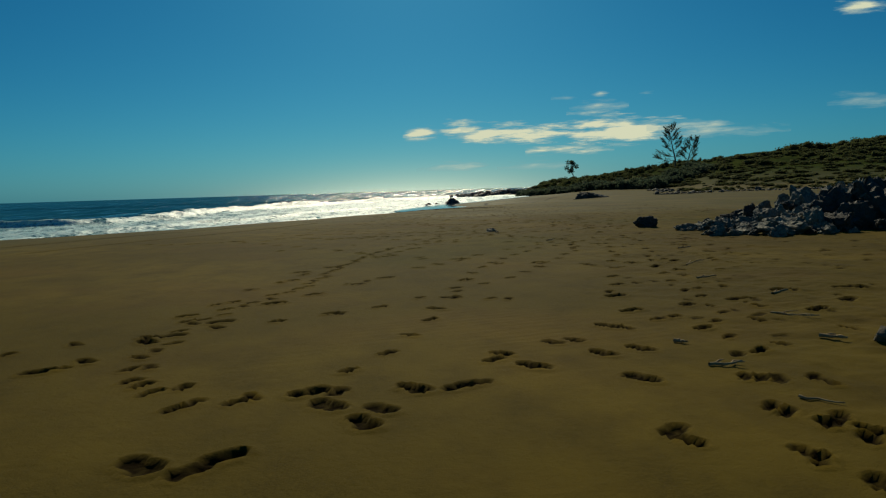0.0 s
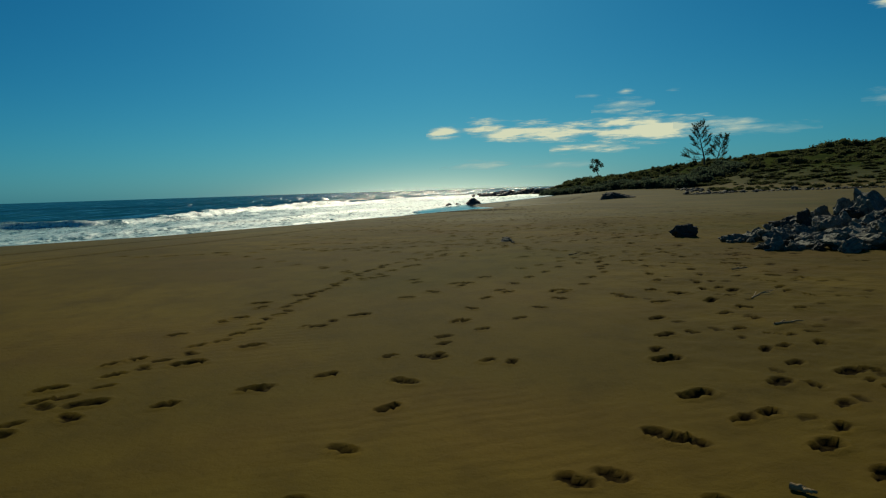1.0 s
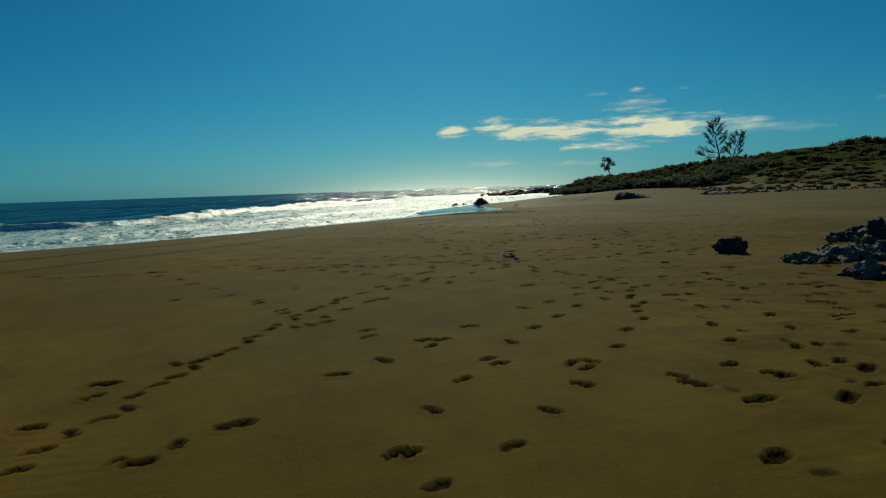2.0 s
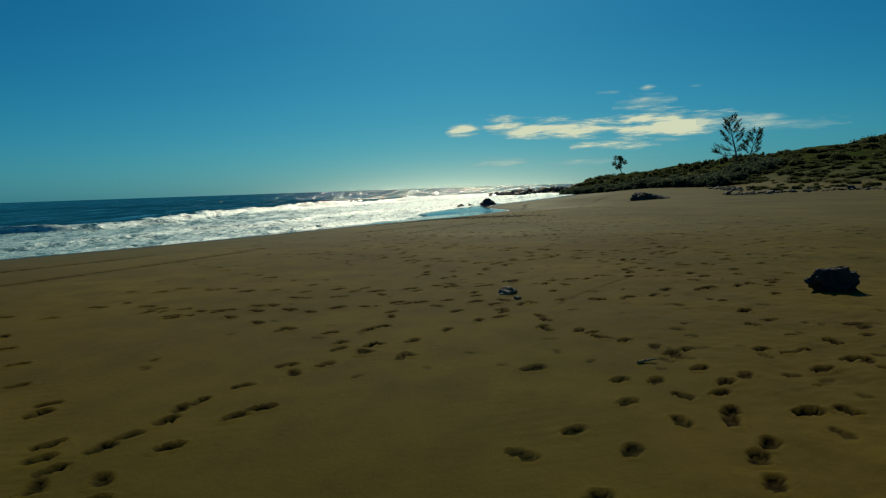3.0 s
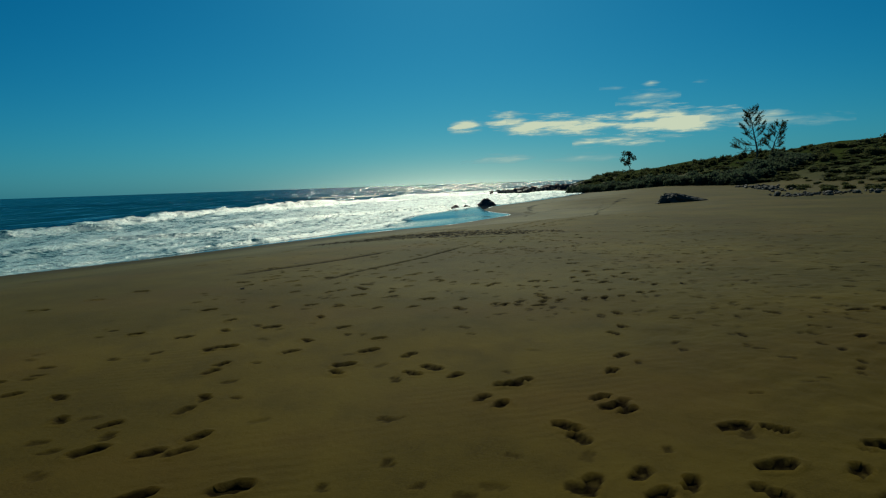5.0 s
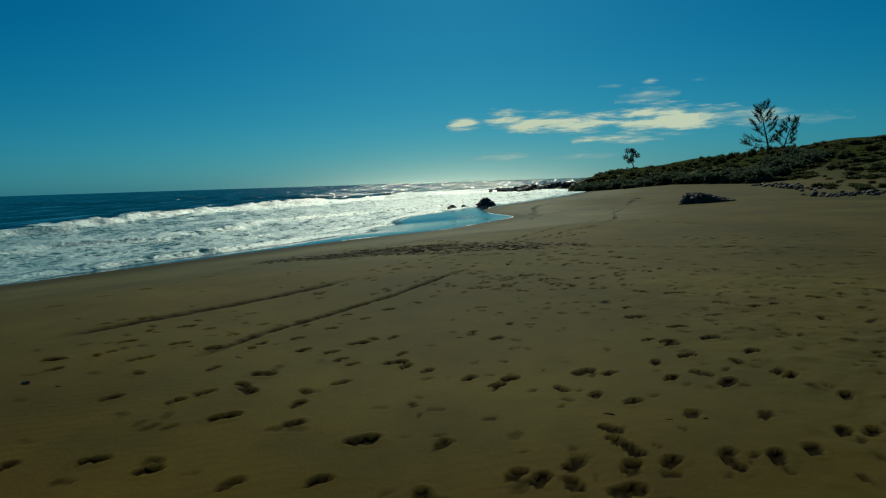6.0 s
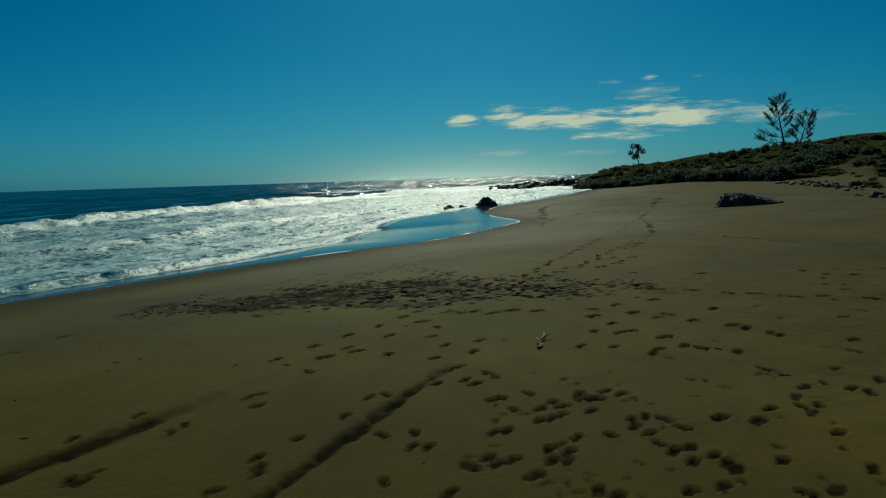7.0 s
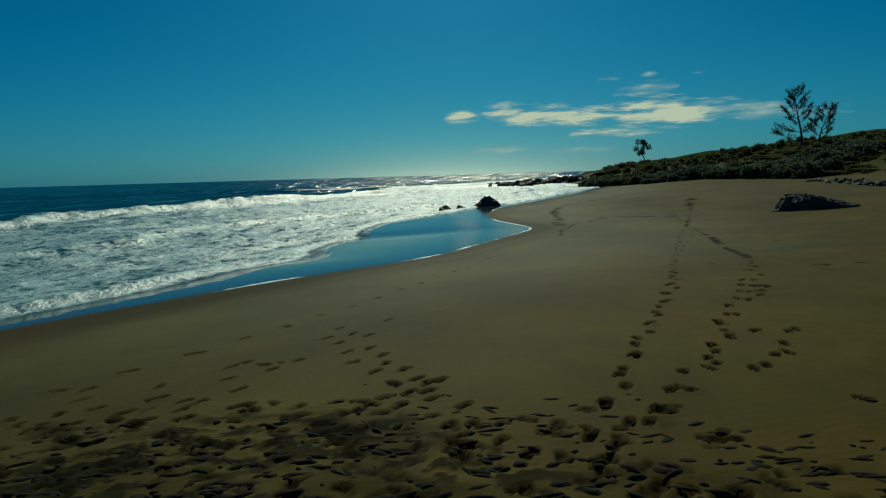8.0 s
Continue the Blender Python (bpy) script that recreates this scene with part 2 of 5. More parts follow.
def part(name, bm, mat, parent=None, label="", smooth=True):
    """One bmesh as one mesh object under a thing."""
    me = bpy.data.meshes.new(name)
    bm.to_mesh(me)
    bm.free()
    me.materials.append(mat)
    if smooth:
        me.polygons.foreach_set("use_smooth", [True] * len(me.polygons))
    ob = new(name, me)
    ob.parent = parent
    if label:
        ob["label"] = label
    return ob


def smooth01(a):
    a = np.clip(a, 0, 1)
    return a * a * (3 - 2 * a)


def lattice(ix, iy, seed):
    h = (ix.astype(np.int64) * 374761393 + iy.astype(np.int64) * 668265263 + seed * 974711) & 0xFFFFFFFF
    h = ((h ^ (h >> 13)) * 1274126177) & 0xFFFFFFFF
    return ((h ^ (h >> 16)) & 0xFFFF) / 65535.0


def value_noise(x, y, seed=0):
    """Smooth noise in -1..1 over arrays."""
    ix, iy = np.floor(x), np.floor(y)
    fx, fy = x - ix, y - iy
    fx, fy = fx * fx * (3 - 2 * fx), fy * fy * (3 - 2 * fy)
    a, b = lattice(ix, iy, seed), lattice(ix + 1, iy, seed)
    c, d = lattice(ix, iy + 1, seed), lattice(ix + 1, iy + 1, seed)
    return 2 * ((a * (1 - fx) + b * fx) * (1 - fy) + (c * (1 - fx) + d * fx) * fy) - 1


def fractal(x, y, seed=0, octaves=4):
    out, amp = 0, 1.0
    for k in range(octaves):
        out = out + amp * value_noise(x * 2**k + 17.3 * k, y * 2**k - 9.1 * k, seed + k)
        amp *= 0.5
    return out


def grid_mesh(name, X, Y, Z, mat, attributes=()):
    """A sheet from arrays of one shape, with float attributes."""
    r, c = X.shape
    me = bpy.data.meshes.new(name)
    me.vertices.add(r * c)
    me.vertices.foreach_set("co", np.stack([X, Y, Z], -1).astype(np.float32).ravel())
    k = np.arange(r * c).reshape(r, c)
    quads = np.stack([k[:-1, :-1], k[:-1, 1:], k[1:, 1:], k[1:, :-1]], -1).reshape(-1, 4)
    n = len(quads)
    me.loops.add(n * 4)
    me.loops.foreach_set("vertex_index", quads.astype(np.int32).ravel())
    me.polygons.add(n)
    me.polygons.foreach_set("loop_start", np.arange(0, n * 4, 4, dtype=np.int32))
    me.polygons.foreach_set("loop_total", np.full(n, 4, dtype=np.int32))
    me.polygons.foreach_set("use_smooth", np.ones(n, dtype=bool))
    me.update(calc_edges=True)
    for key, values in attributes:
        a = me.attributes.new(key, "FLOAT", "POINT")
        a.data.foreach_set("value", np.broadcast_to(values, (r, c)).astype(np.float32).ravel())
    me.materials.append(mat)
    return new(name, me)


def spaced(stops):
    """Coordinates from stops of (end, step): the step glides from one stop to the next."""
    out = [stops[0][0]]
    for (a, s0), (b, s1) in zip(stops, stops[1:]):
        x = a
        while x < b - 1e-6:
            f = (x - a) / (b - a)
            x += s0 + (s1 - s0) * f
            if x < b - 0.3 * s1:
                out.append(x)
        out.append(b)
    return np.array(out)


# ---------------------------------------------------------------- the shore in plan
SHORE_Y = [-400, -60, 0, 26, 34, 42, 52, 58, 63, 75, 81, 87, 97, 112, 164, 190, 206, 216, 236, 252, 420, 1500, 5200]
SHORE_X = [-520, -135, -58, -30, -23.2, -18, -12.7, -8.8, -4.6, -0.1, -2.6, -3.9, -3.0, 2.0, 17, 17, 10, -7, -9, 12, 70, 900, 4000]
_y = np.arange(-400, 5200, 1.0)
_x = np.interp(_y, SHORE_Y, SHORE_X)
_k = np.hanning(7)
_x[3:-3] = np.convolve(_x, _k / _k.sum(), "same")[3:-3]
_s = np.gradient(_x)


def shore(y):
    return np.interp(y, _y, _x)


def inland(x, y):
    """Metres from the water's edge, positive on the land."""
    return (x - shore(y)) / np.sqrt(1 + np.minimum(np.interp(y, _y, _s) ** 2, 1.5))


def hill(x, y):
    rise = np.clip(x - 14 + 2.0 * value_noise(y / 23, x * 0, 5), 0, 150) * 0.098
    rise = rise + 1.6 * smooth01((x - 16) / 16)
    rise = rise + 1.2 * np.clip((x - 14) / 60, 0, 1) * fractal(x / 26, y / 26, 3, 3)
    back = (1 - smooth01((y - 290) / 160)) * smooth01((y - 124 + 44 * smooth01((x - 40) / 26)) / 115)
    return rise * back


def beach(x, y):
    d = inland(x, y)
    rise = 13.5 + 9 * smooth01((y - 48) / 25)
    z = -1.0 + (0.85 * smooth01(d / rise) + 0.14 * smooth01(d / 45)) * (d > 0) + np.where(d < 0, np.maximum(0.085 * d, -3.2), 0)
    z = z + 0.03 * fractal(x / 9, y / 9, 11, 2) * smooth01(d / 12)
    return z + hill(x, y)


# ---------------------------------------------------------------- ground with its footprints
gx = spaced([(-900, 120), (-160, 18), (-30, 1.2), (-18, 0.28), (-9, 0.08), (-5.0, 0.038), (4.2, 0.036), (8, 0.08), (14, 0.13), (17, 0.35), (24, 1.2), (90, 3.0), (300, 20), (5000, 500)])
gy = spaced([(-90, 12), (-14, 1.0), (-5.6, 0.026), (0, 0.033), (8, 0.04), (46, 0.045), (60, 0.08), (80, 0.2), (115, 0.55), (260, 3.0), (600, 30), (5000, 500)])
GX, GY = np.meshgrid(gx, gy)
GZ = beach(GX, GY)
TROD = smooth01((GX - 0.5) / 3.5) * (1 - smooth01((GX - 12) / 6)) * (1 - smooth01((GY - 30) / 30))
GZ = GZ + TROD * (0.016 * fractal(GX / 0.42, GY / 0.42, 15, 3) + 0.006 * fractal(GX / 0.13, GY / 0.13, 16, 2))
# dark tint of the sand: damp spots, and shade painted into prints and ruts
DAMP_SHADE = np.zeros_like(GZ)
rng = random.Random(4)


def press(x, y, heading, length=0.27, depth=0.045, soft=0.0):
    """One footprint: ball and heel pressed in, with a low pushed-up rim."""
    reach, width = length * 0.95, 0.48 * length
    i0, i1 = np.searchsorted(gx, (x - reach, x + reach))
    j0, j1 = np.searchsorted(gy, (y - reach, y + reach))
    if i1 - i0 < 2 or j1 - j0 < 2:
        return
    X, Y = GX[j0:j1, i0:i1] - x, GY[j0:j1, i0:i1] - y
    c, s = math.cos(heading), math.sin(heading)
    wob = 0.2 * value_noise(X * 9 + x * 7, Y * 9 + y * 5, 2) + 0.13 * value_noise(X * 27 + x, Y * 27 - y, 3)
    u, v = (X * c + Y * s) / length, (-X * s + Y * c) / width
    ball = np.sqrt(((u - 0.18) / 0.33) ** 2 + (v / 0.55) ** 2) + wob
    heel = np.sqrt(((u + 0.26) / 0.25) ** 2 + (v / 0.5) ** 2) + wob
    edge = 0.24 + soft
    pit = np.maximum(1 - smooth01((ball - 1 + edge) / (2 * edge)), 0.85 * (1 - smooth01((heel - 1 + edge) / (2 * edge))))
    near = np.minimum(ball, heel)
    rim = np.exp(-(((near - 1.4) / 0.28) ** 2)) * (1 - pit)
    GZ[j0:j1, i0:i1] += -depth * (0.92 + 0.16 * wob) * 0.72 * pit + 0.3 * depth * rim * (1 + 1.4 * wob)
    # tint the whole pit dark: turned-up damp sand plus painted-in shade
    DAMP_SHADE[j0:j1, i0:i1] = np.maximum(DAMP_SHADE[j0:j1, i0:i1], min(1, depth / 0.034) * (1 - smooth01((near - 1.03) / 0.17)) * np.clip(0.95 + 1.1 * wob + 0.35 * value_noise(X * 45 + x, Y * 45 + y, 6), 0, 1))


def trail(points, step=0.68, length=0.27, depth=0.05, side=0.11, jitter=0.06):
    """Footprints of one walker along a bent line, left and right in turn."""
    pts = [Vector(p) for p in points]
    left, foot = 0.0, 1
    for a, b in zip(pts, pts[1:]):
        way = b - a
        far = way.length
        way.normalize()
        across = Vector((-way.y, way.x))
        while left < far:
            p = a + way * left + across * side * foot
            p += Vector((rng.uniform(-jitter, jitter), rng.uniform(-jitter, jitter)))
            turn = math.atan2(way.y, way.x) + foot * rng.uniform(0.0, 0.25)
            press(p.x, p.y, turn, length * rng.uniform(0.9, 1.1), depth * rng.uniform(0.7, 1.2))
            left += step * rng.uniform(0.85, 1.15)
            foot = -foot
        left -= far


def scatter(x0, x1, y0, y1, count, length=0.24, depth=0.035):
    for _ in range(count):
        press(rng.uniform(x0, x1), rng.uniform(y0, y1), rng.uniform(0, 6.3), length * rng.uniform(0.6, 1.1), depth * rng.uniform(0.5, 1.2), soft=rng.uniform(0, 0.25))


def tread(prints):
    """Single footprints: x, y and how far each one spreads across the beach. Narrow ones were left by feet that walked along it."""
    for x, y, spread in prints:
        if 32 < y < 38:                     # firmer sand takes smaller, sharper prints
            spread *= 0.88
        if spread > 0.33:                   # two feet set down side by side
            k = rng.choice((-1, 1))
            press(x - 0.2 * spread * k, y + rng.uniform(-0.04, 0.04), rng.gauss(0.5, 0.5), 0.66 * spread, 0.05 * rng.uniform(0.8, 1.2))
            press(x + 0.32 * spread * k, y + rng.uniform(-0.09, 0.09), rng.gauss(0.6, 0.6), 0.44 * spread, 0.04 * rng.uniform(0.8, 1.2))
            continue
        length = max(np.interp(y, [1, 6, 28, 33, 37, 39.5], [0.19, 0.235, 0.235, 0.17, 0.18, 0.225]), min(0.31, 1.03 * spread + 0.035))
        turn = math.acos(min(1.0, 0.95 * spread / length)) * (1 if rng.random() < 0.75 else -1)
        press(x, y, turn + rng.gauss(0, 0.12), length, (0.034 + 0.06 * length) * rng.uniform(0.8, 1.2) * (0.9 if 32 < y < 38 else 1.1))


# feet along the shore and across it, from the start of the walk to its end
tread([
    (2.05, -4.83, 0.06), (-1.57, -4.73, 0.2), (-1.89, -4.65, 0.27), (1.89, -4.57, 0.07), (-1.44, -4.55, 0.23), (1.89, -4.47, 0.09), (1.28, -4.31, 0.14),
    (2.34, -4.28, 0.09), (2.43, -4.16, 0.13), (1.24, -4.16, 0.18), (2.21, -4.04, 0.08), (2.27, -4.04, 0.15), (-0.72, -4.02, 0.24), (2.36, -3.95, 0.06),
    (2.08, -3.84, 0.11), (-0.64, -3.76, 0.22), (2.03, -3.73, 0.09), (-2.16, -3.72, 0.11), (-1.05, -3.68, 0.26), (-2.08, -3.61, 0.09),
    (-1.75, -3.59, 0.15), (-1.68, -3.48, 0.12), (-1.26, -3.4, 0.27), (-1.03, -3.39, 0.12), (-2.54, -3.35, 0.11), (-0.46, -3.32, 0.25),
    (-0.11, -3.28, 0.22), (2.68, -3.24, 0.05), (-2.33, -3.22, 0.1), (0.06, -3.19, 0.16), (-2.72, -3.16, 0.1), (2.36, -3.14, 0.07), (2.23, -3.11, 0.12)])
tread([
    (2.64, -3.11, 0.14), (1.33, -3.09, 0.25), (2.14, -3.07, 0.06), (-2.88, -3.04, 0.12), (-1.08, -2.83, 0.14), (-3.92, -2.74, 0.22), (0.5, -2.73, 0.26),
    (-3.09, -2.69, 0.1), (-3.8, -2.66, 0.16), (-2.95, -2.63, 0.1), (0.18, -2.53, 0.18), (2.35, -2.41, 0.14), (-3.7, -2.4, 0.19), (1.18, -2.34, 0.22),
    (0.26, -2.33, 0.18), (2.6, -2.31, 0.16), (-3.23, -2.29, 0.15), (-0.82, -2.25, 0.13), (1.56, -2.19, 0.22), (-4.71, -2.14, 0.08), (-3.2, -2.04, 0.11),
    (2.89, -2.04, 0.13), (0.78, -1.91, 0.18), (1, -1.84, 0.18), (2.54, -1.77, 0.11), (-3.17, -1.74, 0.15), (-4.26, -1.73, 0.17), (-3.5, -1.67, 0.21),
    (-0.69, -1.53, 0.17), (3.84, -1.51, 0.12), (-3.58, -1.49, 0.2), (-3.36, -1.41, 0.26), (2.43, -1.38, 0.21)])
tread([
    (1.62, -1.35, 0.12), (1.45, -1.26, 0.26), (-3.39, -1.16, 0.11), (2.66, -1.1, 0.09), (3.13, -1.04, 0.11), (-3.02, -1, 0.19), (2.08, -0.95, 0.14),
    (2.29, -0.84, 0.16), (-3.41, -0.78, 0.12), (-0.53, -0.75, 0.17), (-2.4, -0.71, 0.17), (-3.1, -0.69, 0.27), (-3.55, -0.64, 0.15), (2.93, -0.63, 0.16),
    (4.01, -0.61, 0.23), (-3.39, -0.54, 0.15), (1.91, -0.44, 0.29), (3.48, -0.36, 0.17), (-3.7, -0.33, 0.21), (-1.85, -0.29, 0.17), (-1.72, -0.27, 0.07),
    (-3.24, -0.26, 0.11), (2.94, -0.17, 0.09), (2.69, -0.12, 0.23), (-0.5, -0.09, 0.22), (4.71, -0.01, 0.28), (-3.38, 0.09, 0.11), (-1.27, 0.11, 0.17),
    (3.39, 0.15, 0.26), (3.62, 0.21, 0.15), (-3.22, 0.33, 0.07), (3.06, 0.43, 0.11), (-3.64, 0.45, 0.14)])
tread([
    (-2.84, 0.49, 0.27), (0.46, 0.51, 0.06), (0.22, 0.56, 0.11), (1.94, 0.57, 0.28), (-3.17, 0.58, 0.14), (-3.47, 0.65, 0.13), (-0.27, 0.66, 0.09),
    (-0.43, 0.72, 0.14), (-0.79, 0.73, 0.15), (4.3, 0.74, 0.39), (-0.29, 0.78, 0.09), (5.32, 0.8, 0.22), (5.15, 0.86, 0.31), (-3, 0.87, 0.15),
    (1.93, 0.92, 0.12), (3, 0.92, 0.12), (3.21, 1, 0.15), (3.62, 1.12, 0.1), (-2.45, 1.17, 0.24), (-3.09, 1.19, 0.16), (-0.28, 1.24, 0.15),
    (-2.91, 1.42, 0.16), (3.51, 1.49, 0.11), (2.2, 1.54, 0.22), (-0.31, 1.56, 0.18), (3.34, 1.56, 0.15), (-3.63, 1.73, 0.19), (-2.88, 1.75, 0.13),
    (3.08, 1.82, 0.16), (0.14, 1.92, 0.15), (-2.77, 2, 0.12), (-2.04, 2.12, 0.36), (-2.84, 2.31, 0.16)])
tread([
    (-0.21, 2.37, 0.12), (-0.09, 2.38, 0.1), (3.49, 2.39, 0.08), (2.32, 2.41, 0.22), (-1.87, 2.46, 0.09), (-3.39, 2.46, 0.15), (0.6, 2.53, 0.16),
    (-2.84, 2.62, 0.13), (-3.25, 2.71, 0.18), (3.24, 2.71, 0.2), (-1.6, 2.84, 0.27), (-2.78, 2.92, 0.13), (4.25, 2.92, 0.21), (3.62, 3.06, 0.15),
    (-2.72, 3.17, 0.12), (-0.05, 3.21, 0.13), (0.9, 3.23, 0.17), (-3.25, 3.45, 0.15), (-2.86, 3.49, 0.14), (2.64, 3.51, 0.28), (3.35, 3.56, 0.21),
    (-2.84, 3.79, 0.13), (-3.41, 3.82, 0.31), (3.72, 3.87, 0.19), (4.84, 3.87, 0.14), (1.24, 3.9, 0.2), (2.23, 3.9, 0.24), (0.14, 4.02, 0.14),
    (-2.8, 4.08, 0.13), (2.15, 4.13, 0.18), (4.65, 4.14, 0.15), (-1.12, 4.17, 0.21), (3.07, 4.2, 0.25)])
tread([
    (1.35, 4.39, 0.16), (3.94, 4.39, 0.23), (-2.77, 4.4, 0.11), (2.74, 4.51, 0.18), (3.57, 4.51, 0.13), (-3.05, 4.52, 0.16), (0.48, 4.56, 0.15),
    (1.22, 4.57, 0.13), (4.74, 4.59, 0.13), (-2.86, 4.61, 0.17), (1.42, 4.61, 0.16), (3.82, 4.62, 0.16), (-0.77, 4.68, 0.21), (0.34, 4.73, 0.12),
    (-2.78, 4.84, 0.1), (-2.71, 5.12, 0.11), (3.66, 5.16, 0.06), (4.79, 5.2, 0.22), (1.79, 5.22, 0.15), (-0.34, 5.26, 0.12), (3.91, 5.26, 0.1),
    (3.05, 5.4, 0.16), (0.59, 5.45, 0.15), (-2.66, 5.49, 0.09), (-0.46, 5.56, 0.22), (-0.24, 5.56, 0.21), (5.56, 5.61, 0.09), (-2.71, 5.74, 0.14),
    (-1.18, 5.77, 0.17), (2.03, 6.04, 0.18), (3.98, 6.04, 0.13), (-1.3, 6.08, 0.16), (-2.66, 6.14, 0.1)])
tread([
    (0.89, 6.18, 0.15), (3.14, 6.27, 0.15), (-2.34, 6.28, 0.16), (0.05, 6.29, 0.21), (5.24, 6.33, 0.16), (-2.65, 6.41, 0.1), (-2.19, 6.43, 0.17),
    (-1.99, 6.63, 0.19), (2.37, 6.65, 0.14), (-2.52, 6.79, 0.11), (4.06, 6.87, 0.16), (1.25, 6.89, 0.13), (-2.14, 6.94, 0.16), (-2.61, 7.05, 0.11),
    (2.4, 7.16, 0.11), (-2.85, 7.21, 0.19), (5.19, 7.26, 0.17), (3.35, 7.38, 0.12), (-2.51, 7.44, 0.09), (-2.98, 7.47, 0.17), (-1.96, 7.49, 0.17),
    (0.79, 7.5, 0.2), (2.44, 7.53, 0.11), (1.59, 7.62, 0.1), (-2.44, 7.68, 0.11), (4.19, 7.69, 0.16), (5.09, 7.73, 0.32), (2.6, 7.78, 0.1),
    (3.95, 7.94, 0.37), (1.2, 7.96, 0.19), (-2.31, 8.01, 0.11), (-3.64, 8.13, 0.16), (-1.74, 8.14, 0.14)])
tread([
    (2.08, 8.2, 0.09), (2.49, 8.22, 0.09), (5.4, 8.3, 0.21), (-2.35, 8.32, 0.09), (-1.58, 8.36, 0.21), (-3.74, 8.37, 0.15), (-5.33, 8.44, 0.11),
    (2.55, 8.46, 0.12), (3.16, 8.47, 0.26), (3.5, 8.49, 0.11), (-2.26, 8.52, 0.09), (1.73, 8.65, 0.16), (2.26, 8.82, 0.19), (-4.54, 8.89, 0.14),
    (2.61, 8.92, 0.19), (4.5, 8.96, 0.1), (-2.05, 8.97, 0.13), (5.71, 9.02, 0.14), (5.94, 9.05, 0.14), (4.39, 9.23, 0.14), (2.77, 9.25, 0.12),
    (2.11, 9.27, 0.15), (1.76, 9.29, 0.16), (5.39, 9.34, 0.11), (4.95, 9.36, 0.12), (-1.68, 9.44, 0.14), (3.03, 9.47, 0.12), (4.47, 9.64, 0.15),
    (0.92, 9.65, 0.26), (3.83, 9.65, 0.22), (-5.23, 9.66, 0.17), (2.64, 9.68, 0.13), (-1.87, 9.71, 0.14)])
tread([
    (-1.43, 9.73, 0.14), (4.43, 10, 0.14), (4.29, 10.02, 0.2), (-0.6, 10.07, 0.05), (2.53, 10.16, 0.05), (-0.54, 10.17, 0.15), (-1.08, 10.25, 0.12),
    (3.77, 10.27, 0.21), (-1.14, 10.28, 0.04), (2.5, 10.3, 0.14), (-6.06, 10.37, 0.18), (3.99, 10.41, 0.16), (-1.48, 10.43, 0.12), (3.53, 10.43, 0.21),
    (2.7, 10.45, 0.18), (2.38, 10.57, 0.08), (-1.1, 10.59, 0.06), (-1.04, 10.64, 0.17), (-1.55, 10.73, 0.1), (4.46, 10.76, 0.11), (-0.61, 10.83, 0.1),
    (2.07, 10.86, 0.14), (1.78, 11.02, 0.16), (4.98, 11.06, 0.17), (-6.74, 11.09, 0.17), (-1.87, 11.26, 0.17), (1.73, 11.26, 0.16), (1.57, 11.39, 0.1),
    (-2.64, 11.44, 0.09), (1.15, 11.44, 0.15), (-1.36, 11.45, 0.15), (-0.23, 11.46, 0.11), (-2.56, 11.55, 0.23)])
tread([
    (-10.21, 11.61, 0.28), (1.1, 11.63, 0.12), (-1.2, 11.65, 0.17), (3.89, 11.68, 0.13), (-7.67, 11.76, 0.2), (-9.44, 11.78, 0.47), (-3.24, 11.99, 0.23),
    (4.22, 11.99, 0.24), (-8.72, 12.03, 0.44), (0.17, 12.04, 0.1), (-11.08, 12.05, 0.28), (1.15, 12.06, 0.15), (0.49, 12.27, 0.2), (-1.21, 12.34, 0.1),
    (-4.86, 12.35, 0.22), (1.07, 12.36, 0.14), (-7.08, 12.37, 0.24), (-3.87, 12.39, 0.24), (-7.97, 12.44, 0.21), (-8.28, 12.52, 0.25),
    (-4.71, 12.53, 0.14), (-4.98, 12.54, 0.25), (4.1, 12.62, 0.24), (0.52, 12.66, 0.11), (-1.28, 12.69, 0.12), (-0.22, 12.74, 0.15), (-2.67, 12.77, 0.23),
    (0.49, 12.85, 0.15), (-4.33, 12.86, 0.21), (-5.53, 12.9, 0.44), (-3.66, 12.9, 0.28), (-4.68, 12.94, 0.19), (-3.09, 12.96, 0.26)])
tread([
    (-4.31, 13.02, 0.39), (-2.31, 13.1, 0.28), (-5.1, 13.14, 0.2), (-5.63, 13.17, 0.25), (-1.77, 13.17, 0.36), (-0.61, 13.18, 0.19), (0.37, 13.28, 0.23),
    (0.81, 13.28, 0.09), (-3.85, 13.36, 0.25), (-6.95, 13.36, 0.33), (4.04, 13.37, 0.18), (-3.58, 13.41, 0.25), (0.97, 13.41, 0.16), (-5.97, 13.42, 0.31),
    (-1.13, 13.44, 0.15), (-0.92, 13.51, 0.24), (0.03, 13.52, 0.29), (-1.36, 13.53, 0.25), (1.47, 13.64, 0.19), (2.09, 13.65, 0.31), (-0.48, 13.66, 0.22),
    (0.5, 13.67, 0.22), (-6.66, 13.82, 0.11), (2.64, 13.83, 0.22), (5.07, 13.95, 0.09), (3.1, 14, 0.17), (-0.01, 14.1, 0.13), (-3.36, 14.13, 0.46),
    (-2.58, 14.2, 0.35), (-1.81, 14.34, 0.15), (-0.07, 14.45, 0.13), (3.96, 14.47, 0.18), (1.4, 14.52, 0.13)])
